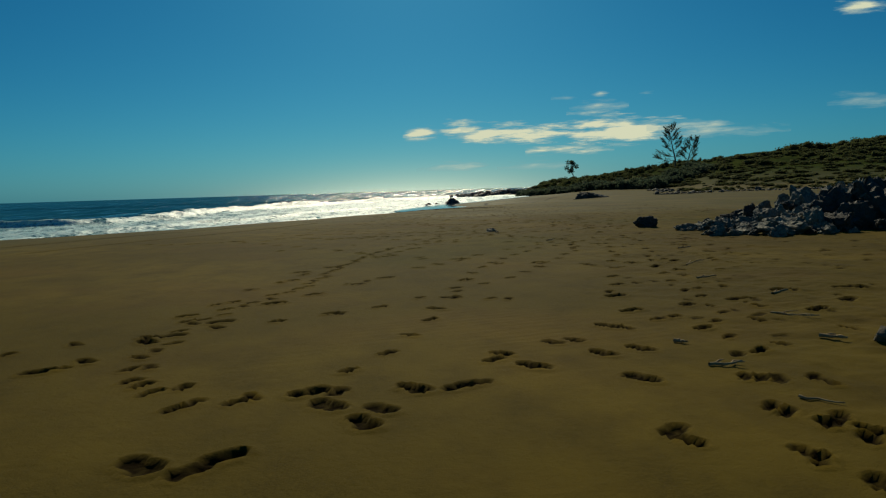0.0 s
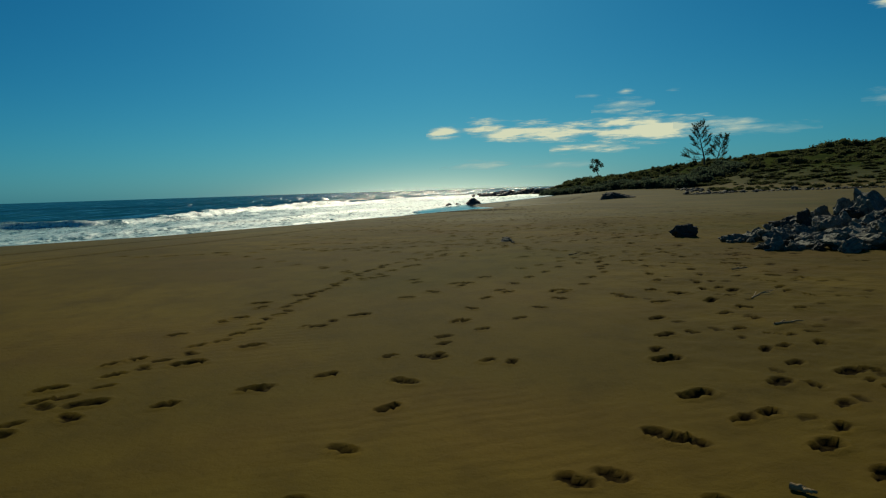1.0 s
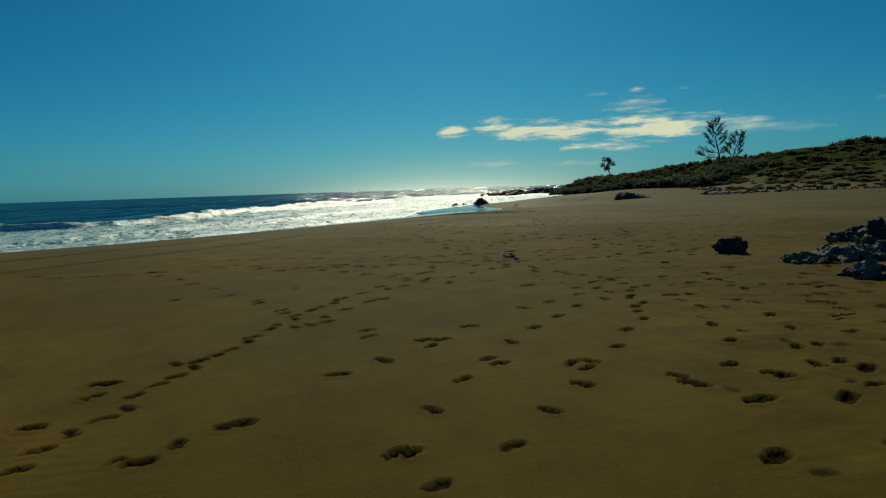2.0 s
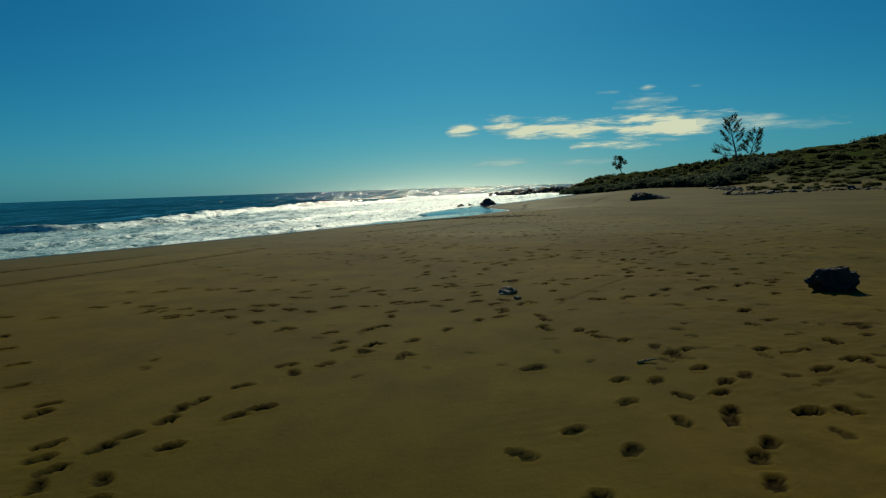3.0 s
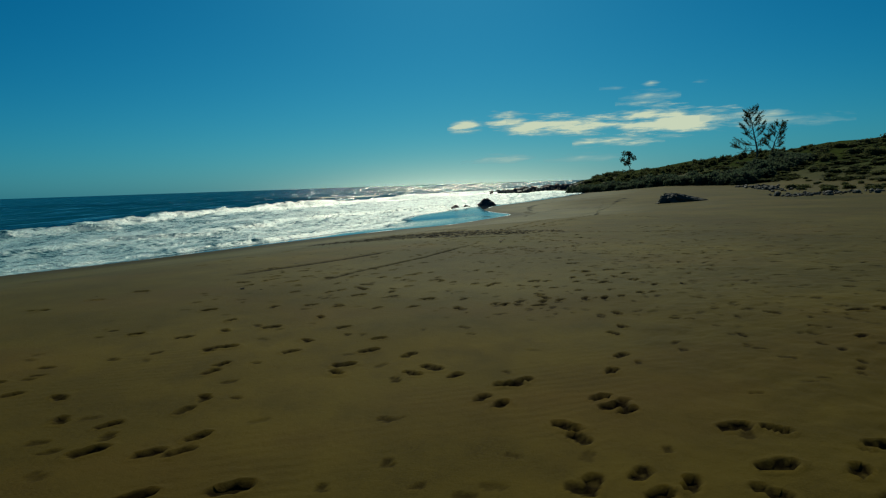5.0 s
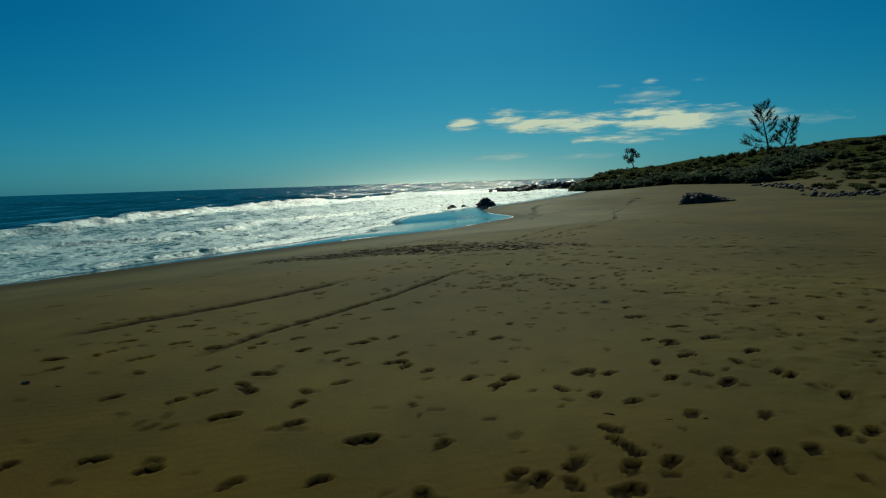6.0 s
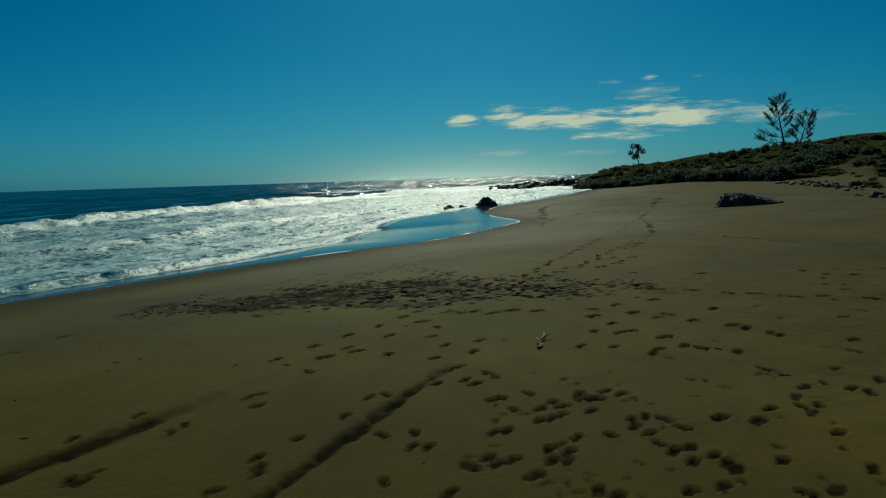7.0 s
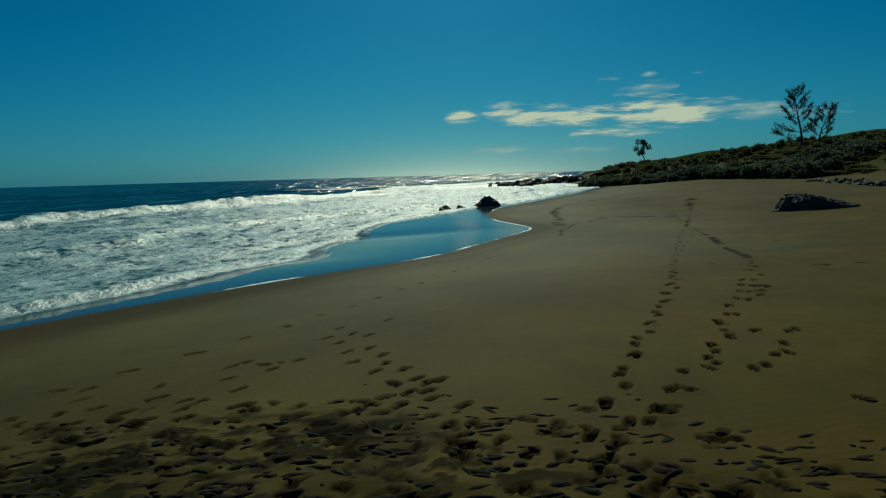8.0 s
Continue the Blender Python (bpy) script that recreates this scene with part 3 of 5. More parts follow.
tread([
    (3.42, 14.53, 0.26), (4.18, 14.62, 0.26), (-1.2, 14.71, 0.17), (-2.02, 14.73, 0.29), (5.27, 14.74, 0.21), (-2.46, 14.77, 0.15), (-3.47, 14.79, 0.18),
    (4.75, 14.82, 0.1), (-1.37, 14.97, 0.29), (5.05, 15, 0.13), (-4.82, 15.03, 0.28), (-2.88, 15.08, 0.27), (-6.75, 15.08, 0.25), (5.46, 15.08, 0.15),
    (-7.45, 15.12, 0.22), (-4.24, 15.12, 0.22), (-2.34, 15.14, 0.18), (-0.58, 15.16, 0.29), (1.66, 15.27, 0.12), (0.08, 15.28, 0.38), (-0.87, 15.3, 0.24),
    (-5.75, 15.33, 0.42), (5.46, 15.33, 0.1), (1.22, 15.38, 0.35), (5.65, 15.39, 0.22), (-5.3, 15.43, 0.19), (-6.49, 15.47, 0.29), (-0.63, 15.49, 0.24),
    (4.18, 15.54, 0.2), (-3.64, 15.71, 0.14), (1.44, 15.77, 0.15), (0.62, 15.83, 0.28), (2.18, 15.98, 0.14)])
tread([
    (1.88, 15.99, 0.34), (4.53, 16.06, 0.18), (3.67, 16.11, 0.21), (6.12, 16.12, 0.27), (3.05, 16.14, 0.19), (4, 16.18, 0.15), (5.23, 16.23, 0.17),
    (2.54, 16.33, 0.38), (-0.86, 16.39, 0.13), (-4.36, 16.5, 0.17), (4.38, 16.54, 0.16), (-0.66, 16.59, 0.12), (3.14, 16.72, 0.23), (-0.11, 16.9, 0.13),
    (5.39, 16.92, 0.26), (-1.41, 16.95, 0.09), (3.89, 16.95, 0.17), (-1.36, 17, 0.16), (3.17, 17.05, 0.1), (-5.18, 17.06, 0.24), (3.13, 17.18, 0.1),
    (3.7, 17.22, 0.24), (-1.42, 17.32, 0.1), (-1.38, 17.47, 0.1), (3.34, 17.49, 0.2), (-5.67, 17.52, 0.11), (-0.02, 17.61, 0.11), (4.51, 17.63, 0.31),
    (5.09, 17.79, 0.35), (6.28, 17.81, 0.17), (-6.19, 17.86, 0.18), (-0.02, 17.88, 0.14), (4.5, 18.05, 0.14)])
tread([
    (3.15, 18.06, 0.16), (3.66, 18.07, 0.19), (3.54, 18.29, 0.15), (-1.57, 18.32, 0.19), (0.4, 18.41, 0.15), (5.71, 18.54, 0.26), (0.52, 18.56, 0.19),
    (3.42, 18.58, 0.17), (-7.06, 18.59, 0.17), (2.89, 18.62, 0.16), (-1.57, 18.71, 0.19), (3.91, 18.71, 0.22), (0.13, 18.72, 0.16), (0.22, 18.81, 0.12),
    (2.79, 18.91, 0.13), (-0.32, 18.97, 0.21), (3.65, 18.98, 0.15), (3.38, 18.98, 0.12), (0.3, 19.01, 0.16), (4.15, 19.08, 0.16), (-0.02, 19.1, 0.17),
    (7.38, 19.11, 0.46), (-7.64, 19.25, 0.18), (-2.08, 19.37, 0.18), (0.64, 19.37, 0.19), (6.08, 19.38, 0.22), (1.04, 19.4, 0.2), (-0.7, 19.41, 0.21),
    (1.13, 19.47, 0.09), (2.31, 19.49, 0.15), (-1.15, 19.53, 0.2), (-1.4, 19.58, 0.07), (-8.27, 19.63, 0.13)])
tread([
    (6.74, 19.64, 0.36), (0.61, 19.65, 0.12), (1.42, 19.65, 0.2), (2.21, 19.77, 0.13), (-2.35, 19.78, 0.12), (-2.02, 19.78, 0.13), (-2.24, 19.94, 0.22),
    (4.74, 19.96, 0.17), (1.65, 19.98, 0.13), (7.64, 20.04, 0.41), (-1.57, 20.1, 0.27), (6.24, 20.12, 0.29), (-8.82, 20.14, 0.15), (4.33, 20.16, 0.13),
    (1.59, 20.19, 0.12), (1.03, 20.23, 0.19), (2.35, 20.27, 0.23), (4.92, 20.27, 0.16), (1.13, 20.33, 0.12), (1.84, 20.36, 0.11), (4.57, 20.48, 0.32),
    (1.5, 20.5, 0.1), (3.09, 20.6, 0.19), (-2.61, 20.66, 0.22), (-3.2, 20.67, 0.26), (2.55, 20.68, 0.3), (-2.34, 20.69, 0.12), (-9.63, 20.71, 0.18),
    (3.83, 20.73, 0.36), (4.76, 20.74, 0.19), (-2.35, 21.02, 0.13), (3.53, 21.09, 0.31), (1.11, 21.13, 0.16)])
tread([
    (4.22, 21.21, 0.15), (-3.43, 21.26, 0.14), (-4.04, 21.37, 0.13), (1.02, 21.39, 0.25), (2.82, 21.42, 0.21), (2.49, 21.45, 0.32), (4.47, 21.53, 0.24),
    (5.01, 21.62, 0.21), (5.64, 21.62, 0.16), (-2.87, 21.67, 0.08), (5.29, 21.79, 0.16), (1.62, 21.8, 0.14), (1.52, 21.92, 0.29), (0.4, 21.95, 0.11),
    (4.95, 21.99, 0.25), (-4.59, 22.02, 0.2), (-2.84, 22.03, 0.15), (1.61, 22.05, 0.12), (-5.25, 22.09, 0.18), (0.2, 22.13, 0.11), (1.42, 22.18, 0.15),
    (-6.41, 22.34, 0.15), (-5.92, 22.42, 0.28), (-7.5, 22.46, 0.1), (-6.94, 22.51, 0.16), (0.46, 22.56, 0.31), (0.62, 22.7, 0.22), (-0.16, 22.88, 0.12),
    (4.98, 22.92, 0.17), (-1.63, 22.95, 0.2), (-0.69, 22.95, 0.18), (-3.27, 22.97, 0.12), (1.66, 23.09, 0.09)])
tread([
    (-0.49, 23.17, 0.27), (-1.63, 23.28, 0.33), (-3.29, 23.3, 0.1), (-0.88, 23.73, 0.13), (1.86, 23.74, 0.14), (-9.27, 23.77, 0.16), (5.14, 23.82, 0.2),
    (-2.59, 23.9, 0.21), (-1.48, 23.95, 0.25), (-3.85, 23.98, 0.15), (-3.67, 24.16, 0.3), (-2.58, 24.53, 0.19), (-8.72, 24.55, 0.23), (5.12, 24.55, 0.16),
    (-1.5, 24.63, 0.18), (-4.66, 24.74, 0.22), (-9.94, 24.85, 0.36), (1.94, 24.87, 0.11), (-5.6, 24.92, 0.23), (7.18, 24.94, 0.43), (-4.19, 25.15, 0.12),
    (2.13, 25.28, 0.08), (-2.26, 25.36, 0.16), (-3.5, 25.39, 0.27), (6.72, 25.56, 0.46), (-9.42, 25.82, 0.27), (-4.47, 25.88, 0.1), (-2.91, 26.15, 0.14),
    (2.19, 26.22, 0.08), (5.9, 26.23, 0.32), (6.43, 26.43, 0.24), (-8.99, 26.77, 0.43), (-5.34, 26.78, 0.26)])
tread([
    (-0.55, 26.83, 0.08), (-2.08, 26.91, 0.13), (0.93, 26.97, 0.25), (-1.4, 27.01, 0.19), (-4.15, 27.05, 0.06), (0.54, 27.06, 0.1), (-2.87, 27.08, 0.17),
    (0.31, 27.12, 0.08), (0.12, 27.19, 0.12), (-3.46, 27.23, 0.18), (1.01, 27.35, 0.1), (0.58, 27.38, 0.17), (1.8, 27.41, 0.09), (1.34, 27.46, 0.18),
    (2.16, 27.55, 0.1), (1.8, 27.6, 0.12), (1.08, 27.64, 0.14), (2.49, 27.69, 0.06), (-0.52, 27.71, 0.1), (-1.25, 27.76, 0.29), (0.98, 27.82, 0.13),
    (-8.57, 27.87, 0.21), (0.96, 28.08, 0.14), (3.14, 28.08, 0.16), (2.91, 28.09, 0.13), (-2.02, 28.11, 0.18), (-2.78, 28.24, 0.27), (2.41, 28.43, 0.12),
    (1.76, 28.46, 0.13), (-2.17, 28.61, 0.06), (-3.56, 28.64, 0.12), (-4.36, 28.7, 0.15), (1.27, 28.78, 0.15)])
tread([
    (-3.35, 28.91, 0.06), (-8.16, 28.92, 0.3), (0.93, 28.95, 0.12), (-2.22, 28.99, 0.17), (3.37, 28.99, 0.11), (-2.91, 29.02, 0.26), (0.59, 29.14, 0.11),
    (-3.06, 29.21, 0.2), (-0.11, 29.25, 0.14), (-1.9, 29.3, 0.15), (2.37, 29.36, 0.25), (-0.43, 29.48, 0.11), (0.03, 29.48, 0.22), (1.82, 29.52, 0.17),
    (-2.98, 29.59, 0.33), (-4.64, 29.6, 0.17), (3.11, 29.62, 0.13), (2.19, 29.68, 0.22), (1.18, 29.69, 0.15), (-5.89, 29.71, 0.17), (0.89, 29.73, 0.27),
    (-0.97, 29.76, 0.14), (3.03, 29.76, 0.19), (-3.73, 29.81, 0.07), (-1.26, 29.93, 0.09), (-1.96, 30, 0.17), (-1.41, 30.09, 0.29), (1.78, 30.1, 0.06),
    (2.71, 30.13, 0.1), (-5.07, 30.15, 0.09), (-6.26, 30.15, 0.32), (-2.17, 30.21, 0.1), (-4.94, 30.27, 0.13)])
tread([
    (-5.77, 30.35, 0.1), (2.21, 30.38, 0.21), (-1.42, 30.48, 0.09), (-5.71, 30.54, 0.07), (3.02, 30.54, 0.19), (-2.41, 30.55, 0.18), (-2.85, 30.64, 0.19),
    (-3.65, 30.75, 0.16), (-4.25, 30.79, 0.22), (2.15, 30.92, 0.18), (-2.15, 30.99, 0.27), (-3.62, 31, 0.14), (-4.9, 31, 0.23), (2.13, 31.06, 0.21),
    (-5.81, 31.11, 0.23), (1.91, 31.17, 0.16), (-1.99, 31.24, 0.11), (2.73, 31.25, 0.24), (-3.17, 31.28, 0.17), (-0.19, 31.28, 0.19),
    (-1.72, 31.33, 0.11), (-4.31, 31.5, 0.12), (-0.56, 31.64, 0.1), (-5.9, 31.78, 0.09), (-2.84, 31.91, 0.15), (2.47, 31.92, 0.28), (-4.92, 31.93, 0.11),
    (-3.34, 32.08, 0.07), (-5.41, 32.1, 0.29), (-0.01, 32.17, 0.11), (-7.07, 32.27, 0.2), (-5.44, 32.52, 0.17), (1.98, 32.58, 0.37)])
tread([
    (-6.93, 32.59, 0.12), (-2.46, 32.61, 0.19), (4.44, 32.7, 0.17), (-6.63, 32.74, 0.14), (-6.5, 32.83, 0.1), (-2.87, 32.89, 0.19), (5.58, 33.03, 0.21),
    (4.04, 33.26, 0.29), (-14.81, 33.29, 0.42), (1.96, 33.31, 0.16), (-2.22, 33.35, 0.24), (4.41, 33.44, 0.23), (3.56, 33.68, 0.2), (1.67, 33.83, 0.17),
    (5.3, 33.95, 0.27), (-1.8, 33.97, 0.2), (-9.56, 34.17, 0.28), (5.84, 34.22, 0.17), (-3.89, 34.48, 0.15), (-1.56, 34.59, 0.11), (3.05, 34.62, 0.44),
    (5.21, 34.79, 0.22), (2.49, 34.79, 0.3), (-2.88, 34.92, 0.1), (-4.17, 35, 0.11), (-4.05, 35, 0.07), (-0.99, 35.03, 0.1), (0.27, 35.06, 0.11),
    (0.13, 35.12, 0.06), (-4.04, 35.14, 0.11), (0.8, 35.15, 0.16), (1.62, 35.15, 0.16), (-1.54, 35.16, 0.12)])
tread([
    (1.85, 35.2, 0.16), (1.07, 35.22, 0.14), (-2.64, 35.23, 0.06), (-9.35, 35.31, 0.26), (-0.34, 35.33, 0.2), (-2.68, 35.35, 0.09), (-0.87, 35.46, 0.2),
    (1.26, 35.51, 0.1), (-2.77, 35.52, 0.09), (-0.65, 35.53, 0.06), (2.28, 35.55, 0.09), (-0.06, 35.59, 0.08), (-0.19, 35.6, 0.08), (-0.53, 35.61, 0.12),
    (1.22, 35.61, 0.1), (-0.73, 35.63, 0.12), (0.96, 35.63, 0.07), (1.66, 35.67, 0.07), (1.15, 35.75, 0.15), (-4.75, 35.76, 0.07), (-0.04, 35.78, 0.08),
    (-1.28, 35.82, 0.11), (-1.43, 35.83, 0.04), (-0.21, 35.83, 0.06), (0.85, 35.83, 0.09), (1, 35.89, 0.13), (-2.55, 35.94, 0.09), (-3.86, 35.97, 0.06),
    (0.76, 35.97, 0.13), (-1.76, 36.05, 0.17), (0.06, 36.09, 0.12), (-1.46, 36.13, 0.07), (0.37, 36.15, 0.17)])
tread([
    (-3.82, 36.16, 0.11), (-0.69, 36.18, 0.17), (0.72, 36.19, 0.1), (-0.57, 36.22, 0.09), (2.36, 36.23, 0.16), (-8.91, 36.28, 0.32), (1.05, 36.33, 0.15),
    (0.61, 36.34, 0.14), (-4.48, 36.39, 0.07), (-0.27, 36.47, 0.07), (-2.25, 36.49, 0.07), (1.78, 36.5, 0.22), (-0.16, 36.53, 0.06), (0.93, 36.53, 0.18),
    (0.62, 36.54, 0.09), (1.46, 36.58, 0.21), (0.76, 36.59, 0.12), (-0.05, 36.62, 0.08), (2.34, 36.7, 0.11), (-0.52, 36.73, 0.07), (0.26, 36.73, 0.12),
    (-3.3, 36.74, 0.11), (-0.26, 36.77, 0.17), (2, 36.81, 0.13), (-0.02, 36.85, 0.15), (2.33, 36.87, 0.1), (2.5, 36.91, 0.11), (-3.53, 36.95, 0.1),
    (-0.12, 36.95, 0.11), (-0.72, 37.04, 0.24), (-2.13, 37.06, 0.07), (0.34, 37.06, 0.23), (-3.44, 37.07, 0.13)])
tread([
    (0.21, 37.09, 0.23), (-1.97, 37.14, 0.11), (2.38, 37.15, 0.11), (0.18, 37.23, 0.12), (0.63, 37.23, 0.16), (-0.37, 37.24, 0.1), (0.47, 37.31, 0.16),
    (3.05, 37.41, 0.16), (2.59, 37.43, 0.14), (-1.44, 37.52, 0.13), (-0.98, 37.53, 0.19), (3.47, 37.66, 0.1), (-1.11, 37.66, 0.09), (-0.77, 37.8, 0.08),
    (-3.14, 37.9, 0.19), (-0.87, 37.93, 0.11), (-1.33, 38.06, 0.14), (2.42, 38.08, 0.19), (-1.23, 38.15, 0.12), (-3.77, 38.39, 0.06), (-8.5, 38.43, 0.23),
    (-3.13, 38.52, 0.22), (-1.6, 38.52, 0.12), (-2.28, 38.67, 0.05), (1.3, 38.78, 0.12), (-2.76, 38.81, 0.21), (2.37, 38.83, 0.12), (-1.1, 38.83, 0.07),
    (3.83, 38.85, 0.12), (1.41, 38.96, 0.17), (-2.92, 38.97, 0.15), (1.97, 39.02, 0.09), (-3.46, 39.06, 0.1)])
tread([
    (0.83, 39.06, 0.1), (0.39, 39.1, 0.15), (1.78, 39.13, 0.15), (-1.53, 39.13, 0.1), (-8.62, 39.21, 0.17), (-1.05, 39.38, 0.15), (4.08, 39.43, 0.2),
    (1.62, 39.58, 0.26), (-1.8, 39.6, 0.13), (3.23, 39.65, 0.13), (-3.13, 39.67, 0.1), (-2.47, 39.67, 0.14), (3.17, 39.82, 0.11), (1.02, 39.84, 0.14),
    (1.22, 39.95, 0.19), (2.93, 40.11, 0.19), (-1.79, 40.18, 0.11), (-2.77, 40.27, 0.11), (2.8, 40.28, 0.25), (1, 40.41, 0.14), (-8.62, 40.49, 0.3),
    (-2.1, 40.55, 0.28), (2.3, 40.6, 0.23), (-2.48, 40.91, 0.13), (0.77, 40.93, 0.24), (2.01, 41.05, 0.24), (1.47, 41.2, 0.25), (2.88, 41.52, 0.19),
    (2.03, 42.28, 0.22), (2.23, 43.41, 0.15), (0.32, 43.57, 0.27), (0, 43.61, 0.14), (-0.16, 43.72, 0.07)])
tread([
    (-0.57, 43.87, 0.1), (-0.52, 44.04, 0.21), (-0.86, 44.11, 0.05), (-4.19, 44.25, 0.25), (-1.72, 44.3, 0.26), (-0.39, 44.36, 0.07),
    (-1.38, 44.39, 0.11), (-0.32, 44.49, 0.1), (-0.6, 44.5, 0.11), (-5.73, 44.5, 0.3), (-4.65, 44.55, 0.28), (-0.58, 44.65, 0.11), (-2.69, 44.65, 0.18),
    (-5.17, 44.71, 0.18), (-1.66, 44.75, 0.07), (-6.08, 44.76, 0.14), (-6.44, 44.81, 0.07), (-0.17, 44.88, 0.08), (-5.24, 44.88, 0.24), (0, 44.89, 0.14),
    (-3.51, 44.97, 0.24), (-4.75, 44.99, 0.2), (-5.58, 45.02, 0.23), (-6.77, 45.02, 0.08), (-3.04, 45.03, 0.12), (-2.91, 45.07, 0.16),
    (-4.12, 45.18, 0.16), (0.22, 45.23, 0.09), (-1.78, 45.24, 0.14), (-2.46, 45.24, 0.06), (-7.06, 45.25, 0.08), (-5.6, 45.26, 0.19), (-4.27, 45.31, 0.29)])
tread([
    (-6.51, 45.34, 0.09), (-0.33, 45.41, 0.17), (-2.14, 45.42, 0.1), (-6.12, 45.47, 0.16), (-2.68, 45.48, 0.17), (-4.86, 45.5, 0.11),
    (-5.09, 45.57, 0.11), (2.26, 45.61, 0.13), (-2.43, 45.64, 0.13), (-2.24, 45.67, 0.17), (-5.53, 45.73, 0.23), (0.4, 45.76, 0.06), (0.53, 45.83, 0.06),
    (-6.66, 45.87, 0.12), (-4.58, 45.92, 0.13), (-2.64, 45.93, 0.09), (-2.71, 45.96, 0.12), (-2.28, 45.96, 0.06), (-2.14, 46.04, 0.08),
    (-2.43, 46.13, 0.09), (-0.05, 46.26, 0.11), (-5.84, 46.28, 0.07), (-6.94, 46.36, 0.07), (-7.42, 46.39, 0.36), (-4.98, 46.42, 0.14),
    (-3.02, 46.47, 0.11), (-2.66, 46.52, 0.11), (1.03, 46.55, 0.09), (1.55, 46.56, 0.05), (1.73, 46.69, 0.07), (-4.52, 46.78, 0.09), (-2.97, 46.83, 0.07),
    (-3.45, 46.94, 0.14)])
tread([
    (1.14, 46.96, 0.08), (0.25, 47.04, 0.15), (-5.25, 47.07, 0.1), (-4.69, 47.08, 0.37), (2.01, 47.13, 0.06), (-4.32, 47.2, 0.11), (2.19, 47.23, 0.06),
    (1.32, 47.24, 0.1), (-6.96, 47.24, 0.28), (-5.16, 47.25, 0.22), (-3.11, 47.27, 0.07), (1.37, 47.54, 0.07), (-3.69, 47.56, 0.09), (2.33, 47.66, 0.08),
    (-3.4, 47.72, 0.08), (0.45, 47.88, 0.11), (1.72, 47.93, 0.09), (-4.03, 48.16, 0.12), (-6.4, 48.17, 0.28), (1.75, 48.27, 0.09), (2.63, 48.27, 0.07),
    (2.19, 48.32, 0.18), (2.79, 48.39, 0.06), (-3.63, 48.64, 0.1), (-4.34, 48.65, 0.09), (0.77, 48.69, 0.14), (1.82, 48.72, 0.1), (-3.97, 48.83, 0.09),
    (1.84, 48.85, 0.08), (-6.04, 49.17, 0.15), (2.14, 49.33, 0.08), (-4.36, 49.43, 0.05), (1.05, 49.5, 0.11)])
tread([
    (-3.59, 49.91, 0.13), (2.37, 49.95, 0.09), (-5.61, 50.1, 0.25), (1.36, 50.34, 0.14), (2.7, 50.57, 0.09), (3.19, 50.82, 0.14), (1.55, 51.16, 0.1),
    (-5.32, 51.18, 0.08), (3.35, 51.21, 0.22), (2.98, 51.22, 0.1), (3.48, 51.76, 0.33), (3.22, 51.88, 0.12), (1.86, 52.15, 0.12), (-4.89, 52.15, 0.17),
    (3.46, 52.47, 0.16), (2.16, 53.13, 0.11), (-4.61, 53.4, 0.07), (4.03, 53.84, 0.1), (5.84, 54.25, 0.39), (2.46, 54.27, 0.12), (6.76, 54.36, 0.3),
    (4.38, 54.54, 0.1), (-4.28, 54.78, 0.12), (2.74, 55.36, 0.11), (3.71, 55.47, 0.2), (-3.94, 55.87, 0.09), (4.98, 56.44, 0.11), (-3.61, 57.05, 0.16),
    (3.27, 57.07, 0.1), (-3.25, 58.65, 0.08), (3.84, 59.21, 0.11), (5.56, 59.3, 0.11), (-2.91, 59.6, 0.11)])
tread([
    (4.44, 61.19, 0.12), (7.88, 62, 0.3), (-2.35, 62.2, 0.22), (4.87, 62.49, 0.12), (5.32, 63.72, 0.13), (5.99, 65.75, 0.14), (6.6, 67.75, 0.15)])
tread([
    (-2.62, 41.58, 0.2), (-2.3, 41.33, 0.18), (-1.28, 41.3, 0.22), (-1.73, 41.28, 0.2), (-0.93, 41.18, 0.24), (-1.49, 41.19, 0.15), (0.66, 39.92, 0.15), (1.79, 40.83, 0.2),
    (-0.15, 41.34, 0.24), (-0.61, 41.39, 0.26), (-5.29, 42.08, 0.2), (-5.37, 41.36, 0.2), (-8.61, 45.24, 0.22), (1.28, 41.84, 0.2), (0.82, 41.46, 0.22), (3.74, 45.36, 0.3)])
trail([(-0.31, 45.3), (0.44, 47.6), (1.05, 49.3), (1.92, 51.8), (3.6, 58.7), (6.0, 67.5), (7.9, 73.4), (9.8, 80), (13, 92)], 0.62, 0.23, 0.055, 0.045, 0.03)
trail([(0.2, 45.2), (1.1, 46.8), (1.8, 48.3), (2.35, 49.8), (3.56, 51.7), (4.9, 56.2), (6.5, 64.5), (7.4, 72), (10, 88)], 0.66, 0.22, 0.05, 0.08)
trail([(3.0, 43.2), (4.4, 42.6), (6.3, 42.2), (8.5, 41.4)], 0.62, 0.3, 0.05, 0.06)
trail([(6.7, 53.2), (6.86, 52.6), (7.5, 52.2), (7.8, 51.4), (8.4, 51)], 0.3, 0.26, 0.05, 0.06)

